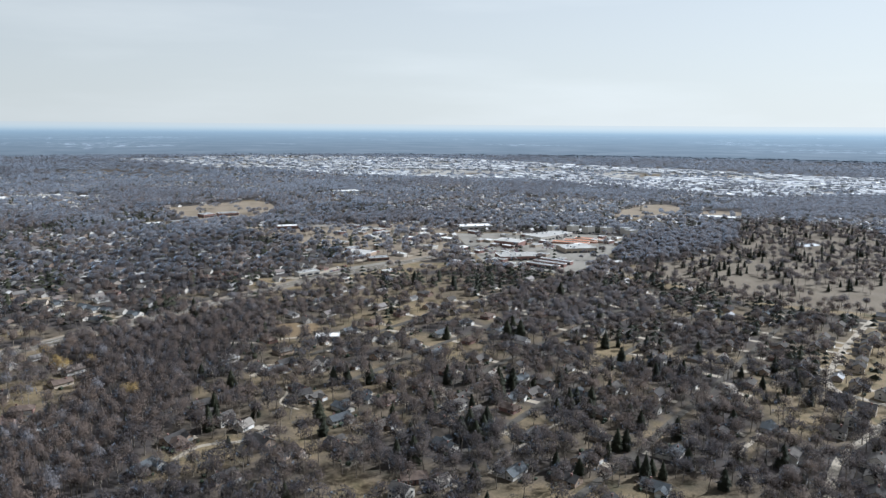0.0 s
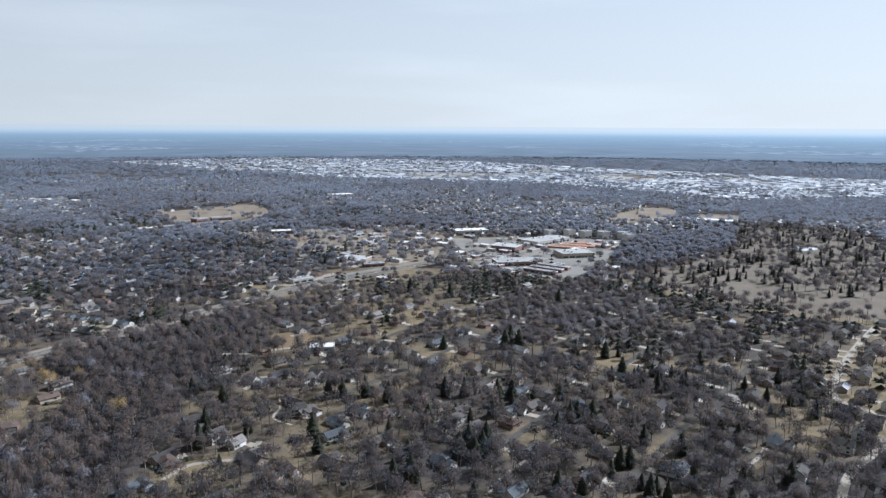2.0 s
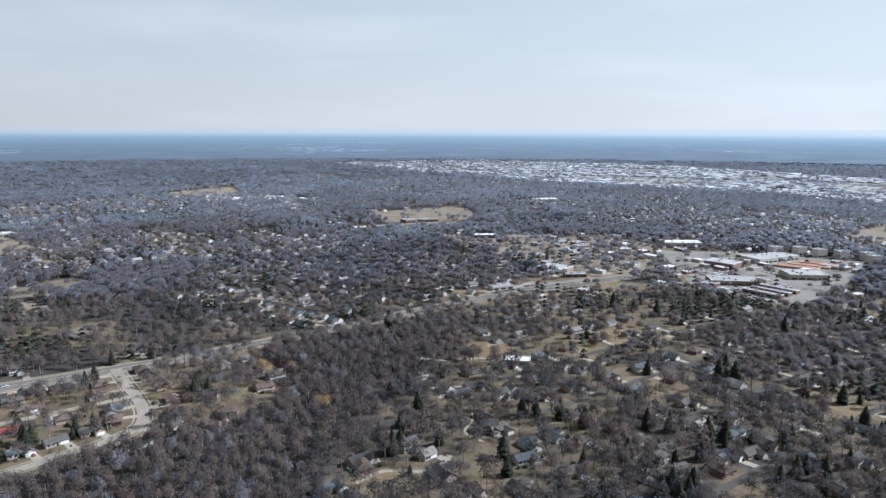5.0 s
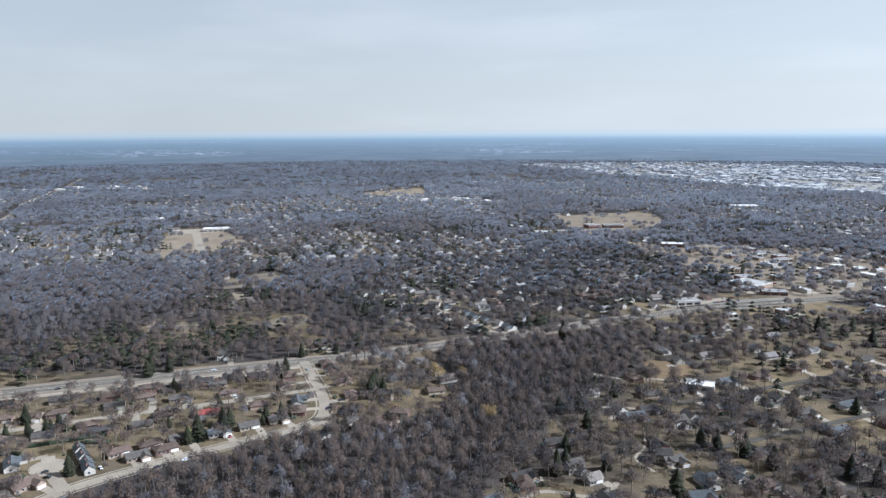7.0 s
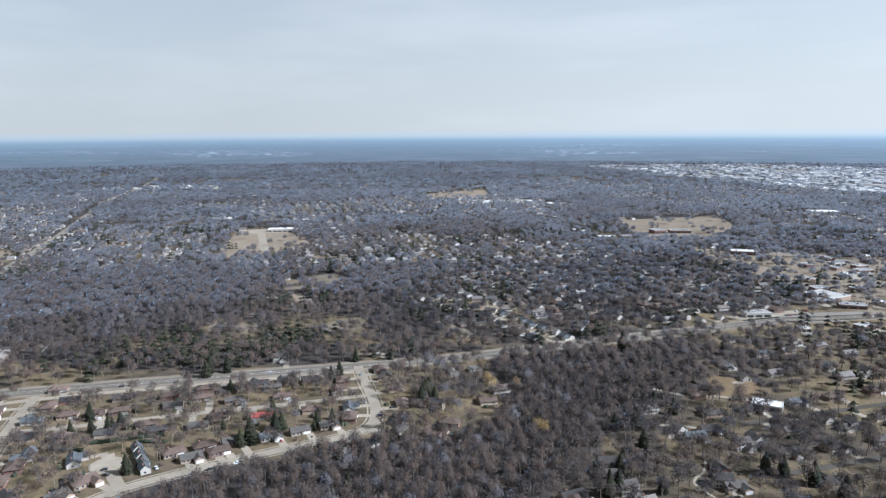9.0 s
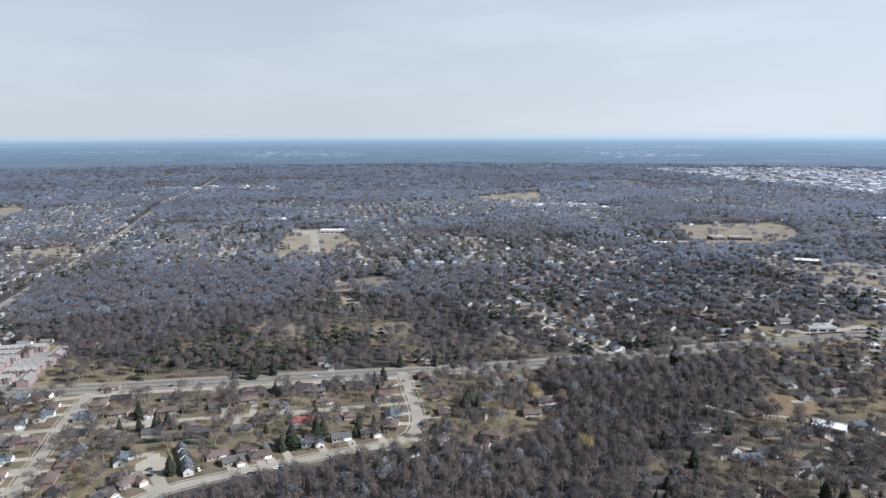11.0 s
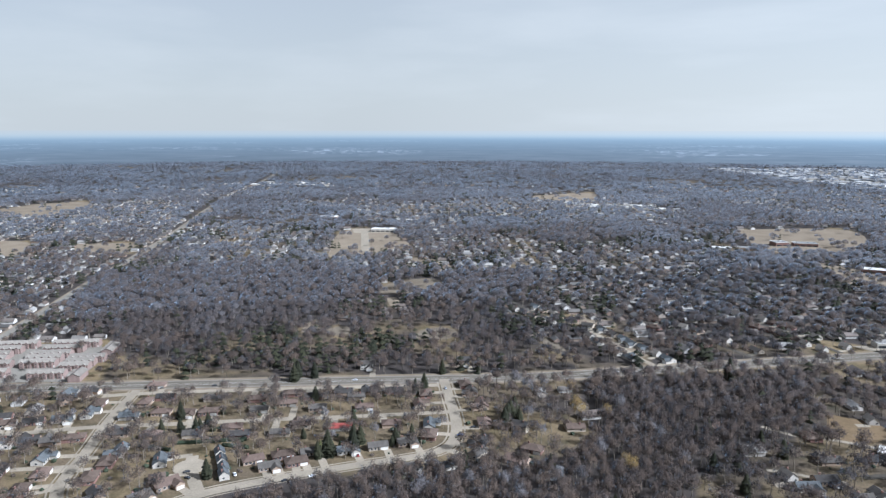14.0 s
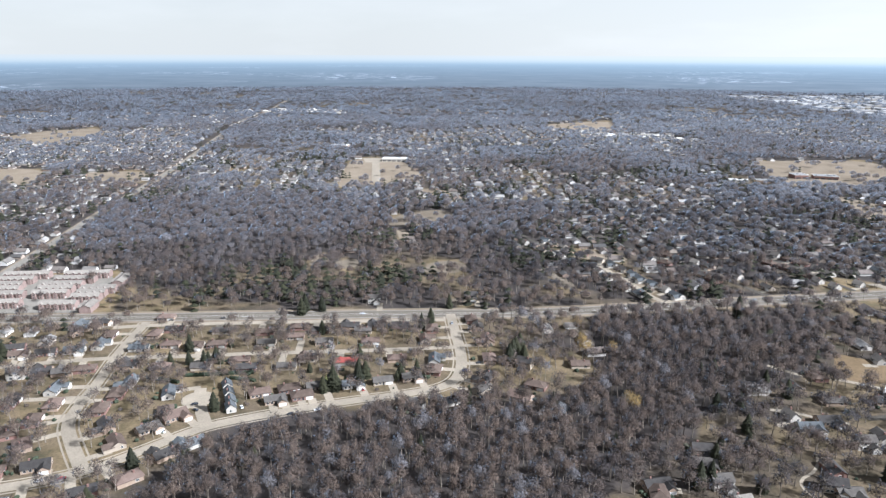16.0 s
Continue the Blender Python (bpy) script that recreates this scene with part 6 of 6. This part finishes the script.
# up tips crown normals skyward with distance, strengthening the sheen that imitates haze
for r0, r1, cell, forms, share, up in ((625, 900, 9.6, NEXT_FORMS, 0.12, 0.25), (900, 1250, 9.8, MID_FORMS, 0.13, 0.25), (1250, 1600, 9.8, MID_FORMS, 0.13, 0.7)):
    x, y = seeds(r0, r1, cell)
    ever = split_evergreen(x, y, share)
    stand("bare_woods", "bare grey-brown deciduous trees between suburban houses", "trees", [f[1] for f in forms], [f[0] for f in forms],
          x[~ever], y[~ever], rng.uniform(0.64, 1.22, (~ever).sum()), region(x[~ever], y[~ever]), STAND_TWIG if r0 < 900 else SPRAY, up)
    xs.append(x[ever])
    ys.append(y[ever])

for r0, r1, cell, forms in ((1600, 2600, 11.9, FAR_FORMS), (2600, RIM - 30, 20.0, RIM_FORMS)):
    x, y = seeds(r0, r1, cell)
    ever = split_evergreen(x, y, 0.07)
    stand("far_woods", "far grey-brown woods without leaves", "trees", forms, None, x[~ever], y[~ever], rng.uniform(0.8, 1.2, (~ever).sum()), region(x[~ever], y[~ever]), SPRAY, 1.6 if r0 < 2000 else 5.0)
    xs.append(x[ever])
    ys.append(y[ever])
# the park: bare trees and tall spruces standing apart on grass
n = 2500
x, y = rng.uniform(200, 810, n), rng.uniform(670, 1450, n)
k = inside(x, y, PARK) & ~blocked(x, y) & (field_noise(x, y, 55) > 0.25)
x, y = x[k], y[k]
ever = rng.random(len(x)) < 0.30
stand("park_trees", "bare deciduous trees standing apart on park grass", "trees", [f[1] for f in NEXT_FORMS], [f[0] for f in NEXT_FORMS], x[~ever], y[~ever], rng.uniform(0.75, 1.2, (~ever).sum()), rng.uniform(0.45, 0.95, (~ever).sum()), STAND_TWIG, 0.5)
stand("park_spruces", "tall dark spruces standing apart on park grass", "conifers", [f[1] for f in SPRUCE_SLIM], [f[0] for f in SPRUCE_SLIM], x[ever], y[ever], rng.uniform(0.55, 1.15, ever.sum()), rng.random(ever.sum()), NEEDLE)
# groups of conifers that stand out from the bare woods
for a, b in ((-821, 747), (-795, 802), (-1683, 1080), (-1035, 303), (-1089, 369), (-1104, 455), (-618, 360), (-563, 485), (-645, 454), (-793, 916), (-625, 966), (-1320, 1396), (-995, 1287), (-807, 828)):
    xs.append(a + rng.normal(0, 20, 14))
    ys.append(b + rng.normal(0, 20, 14))
x, y = np.concatenate(xs), np.concatenate(ys)
k = ~blocked(x, y)
x, y = x[k], y[k]
stand("conifers", "scattered dark green conifers among bare trees", "conifers", [f[1] for f in SPRUCE_FAR], None, x, y, rng.uniform(0.7, 1.15, len(x)), rng.random(len(x)), NEEDLE)


# ---- far houses and sheds ----
def plain(bm):
    """Points and triangles of a small form."""
    bmesh.ops.triangulate(bm, faces=bm.faces)
    bm.verts.index_update()
    v, t = np.array([p.co for p in bm.verts]), np.array([[q.index for q in f.verts] for f in bm.faces])
    bm.free()
    return v, t


def far_house_forms():
    wb, rb = bmesh.new(), bmesh.new()
    ends = [[wb.verts.new((x, *p)) for p in ((-4.2, 0), (4.2, 0), (4.2, 2.9), (0, 5.2), (-4.2, 2.9))] for x in (-6.5, 6.5)]
    wb.faces.new(ends[0][::-1])
    wb.faces.new(ends[1])
    for i in (1, 4):
        wb.faces.new((ends[0][i], ends[1][i], ends[1][(i + 1) % 5], ends[0][(i + 1) % 5]))
    rows = [[rb.verts.new((x, *p)) for x in (-6.9, 6.9)] for p in ((-4.8, 2.55), (-4.8, 2.8), (0, 5.45), (4.8, 2.8), (4.8, 2.55))]
    for lo, hi in zip(rows, rows[1:]):
        rb.faces.new((lo[0], lo[1], hi[1], hi[0]))
    for q in (wb, rb):
        bmesh.ops.recalc_face_normals(q, faces=q.faces)
    return plain(wb), plain(rb)


ROOFS = tinted("far_roofs", [(0.0, (0.06, 0.055, 0.05)), (0.25, (0.13, 0.12, 0.105)), (0.5, (0.115, 0.085, 0.065)), (0.75, (0.17, 0.155, 0.135)), (0.93, (0.34, 0.32, 0.29)), (1.0, (0.06, 0.055, 0.05))], 0.6, 0.5, 0.3)
WALLS = tinted("far_walls", [(0.0, (0.68, 0.65, 0.60)), (0.2, (0.44, 0.38, 0.31)), (0.5, (0.22, 0.15, 0.11)), (0.75, (0.52, 0.49, 0.44)), (1.0, (0.68, 0.65, 0.60))], 0.7, 0.4, 0.3)
SHEDS = tinted("far_industrial_roofs", [(0.0, (0.16, 0.16, 0.16)), (0.3, (0.45, 0.45, 0.45)), (0.55, (0.25, 0.24, 0.23)), (0.8, (0.78, 0.77, 0.75)), (1.0, (0.14, 0.14, 0.14))], 0.6, 0.4, 0.05)


wall_form, roof_form = far_house_forms()
turn = radians(U_TURN) + rng.integers(0, 2, len(hx)) * math.pi / 2 + rng.normal(0, 0.05, len(hx))
size, tint, none = rng.uniform(0.85, 1.2, len(hx)), rng.random(len(hx)), np.zeros(len(hx), int)
v, t, c, nn = scatter([wall_form], hx, hy, size, turn, tint, none)
far = tagged(new("far_houses", mesh_of("far_houses", v, t, WALLS, c)), "many small gabled houses among bare trees far off", "houses", kind="stuff")
v, t, c, nn = scatter([roof_form], hx, hy, size, turn, tint, none)
far_roofs = new("roofs", mesh_of("roofs", v, t, ROOFS, c))
far_roofs.parent = far
tagged(far_roofs, kind="stuff")

bm = boxes((-0.5, 0.5, -0.5, 0.5, 0, 1))
cube = plain(bm)
n = 12500
sx, sy = rng.uniform(-2000, 2000, n), rng.uniform(1900, 4650, n)
k = inside(sx, sy, INDUSTRY) & (np.hypot(sx, sy) < RIM - 60) & (field_noise(sx, sy, 240) > 0.30) & (rng.random(n) < np.clip((sx + 1500) / 1500, 0.25, 1))
sx, sy = sx[k], sy[k]
n = len(sx)
l, w, h = rng.uniform(18, 52, n) * rng.uniform(1, 2.0, n), rng.uniform(12, 34, n), rng.uniform(4, 8, n)
a = radians(U_TURN) + rng.integers(0, 2, n) * math.pi / 2
p = cube[0][None] * np.stack([l, w, h], -1)[:, None]
px = p[..., 0] * np.cos(a)[:, None] - p[..., 1] * np.sin(a)[:, None] + sx[:, None]
py = p[..., 0] * np.sin(a)[:, None] + p[..., 1] * np.cos(a)[:, None] + sy[:, None]
v = np.stack([px, py, p[..., 2]], -1).reshape(-1, 3)
t = (cube[1][None] + (np.arange(n) * 8)[:, None, None]).reshape(-1, 3)
tagged(new("far_sheds", mesh_of("far_sheds", v, t, SHEDS, np.repeat(np.where(rng.random(n) < 0.6, rng.uniform(0.70, 0.88, n), rng.random(n)), 8))), "far industrial sheds with white and grey flat roofs", "sheds", kind="stuff")

# paved yards between the sheds
n = 3600
yx, yy = rng.uniform(-2000, 2000, n), rng.uniform(1900, 4650, n)
k = inside(yx, yy, INDUSTRY) & (np.hypot(yx, yy) < RIM - 120)
yx, yy = yx[k], yy[k]
n = len(yx)
p = cube[0][None] * np.stack([rng.uniform(60, 150, n), rng.uniform(35, 80, n), rng.uniform(0.1, 0.7, n)], -1)[:, None]
a = radians(U_TURN) + rng.integers(0, 2, n) * math.pi / 2
v = np.stack([p[..., 0] * np.cos(a)[:, None] - p[..., 1] * np.sin(a)[:, None] + yx[:, None], p[..., 0] * np.sin(a)[:, None] + p[..., 1] * np.cos(a)[:, None] + yy[:, None], p[..., 2]], -1).reshape(-1, 3)
t = (cube[1][None] + (np.arange(n) * 8)[:, None, None]).reshape(-1, 3)
YARDS = tinted("far_yard_paving", [(0.0, (0.13, 0.12, 0.11)), (0.4, (0.24, 0.22, 0.19)), (0.7, (0.34, 0.32, 0.28)), (1.0, (0.13, 0.12, 0.11))], 0.9, 0.2, 0.02, vary=False)
tagged(new("far_yards", mesh_of("far_yards", v, t, YARDS, np.repeat(rng.random(n), 8))), "paved yards and parking lots between far industrial sheds", "yards", kind="stuff")


# ---- rows of parked cars far off ----
bm = bmesh.new()
low = [bm.verts.new(p) for p in ((-2.2, -0.9, 0.35), (2.2, -0.9, 0.35), (2.2, 0.9, 0.35), (-2.2, 0.9, 0.35))]
belt = [bm.verts.new(p) for p in ((-2.25, -0.9, 0.95), (2.25, -0.9, 0.85), (2.25, 0.9, 0.85), (-2.25, 0.9, 0.95))]
top = [bm.verts.new(p) for p in ((-1.3, -0.65, 1.5), (0.7, -0.65, 1.5), (0.7, 0.65, 1.5), (-1.3, 0.65, 1.5))]
bm.faces.new(top)
for a, b in ((low, belt), (belt, top)):
    for i in range(4):
        bm.faces.new((a[i], a[(i + 1) % 4], b[(i + 1) % 4], b[i]))
CAR_FORM = plain(bm)
CAR_COLOURS = tinted("far_car_paint", [(0.0, (0.60, 0.58, 0.55)), (0.3, (0.30, 0.30, 0.30)), (0.5, (0.04, 0.04, 0.045)), (0.7, (0.20, 0.05, 0.04)), (0.85, (0.05, 0.08, 0.15)), (1.0, (0.60, 0.58, 0.55))], 0.3, 0.5, vary=False)
px, py, turns = [], [], []
for ox, oy, ang, n, rows, gap in ((70, 1060, 20, 22, 5, 13), (150, 1120, -30, 14, 3, 14), (160, 1190, 42, 18, 3, 13), (95, 965, -38, 16, 3, 12), (-150, 915, 50, 14, 2, 13), (-60, 1240, 50, 12, 2, 14), (-120, 1050, 40, 10, 2, 16)):
    c, s = math.cos(radians(ang)), math.sin(radians(ang))
    for row in range(rows):
        for col in range(n):
            if random.random() < 0.72:
                u, v = 2.9 * col, gap * row
                px.append(ox + u * c - v * s)
                py.append(oy + u * s + v * c)
                turns.append(radians(ang + 90) + random.choice((0, math.pi)))
px, py, turns = np.array(px), np.array(py), np.array(turns)
free = np.array([far_from_houses(a, b, 14) for a, b in zip(px, py)])
px, py, turns = px[free], py[free], turns[free]
v, t, c, nn = scatter([CAR_FORM], px, py, np.ones(len(px)), turns, rng.random(len(px)), np.zeros(len(px), int))
v[:, 2] -= 0.25
tagged(new("parked_cars", mesh_of("parked_cars", v, t, CAR_COLOURS, c)), "rows of parked cars on the wide shop lots", "cars", kind="stuff")
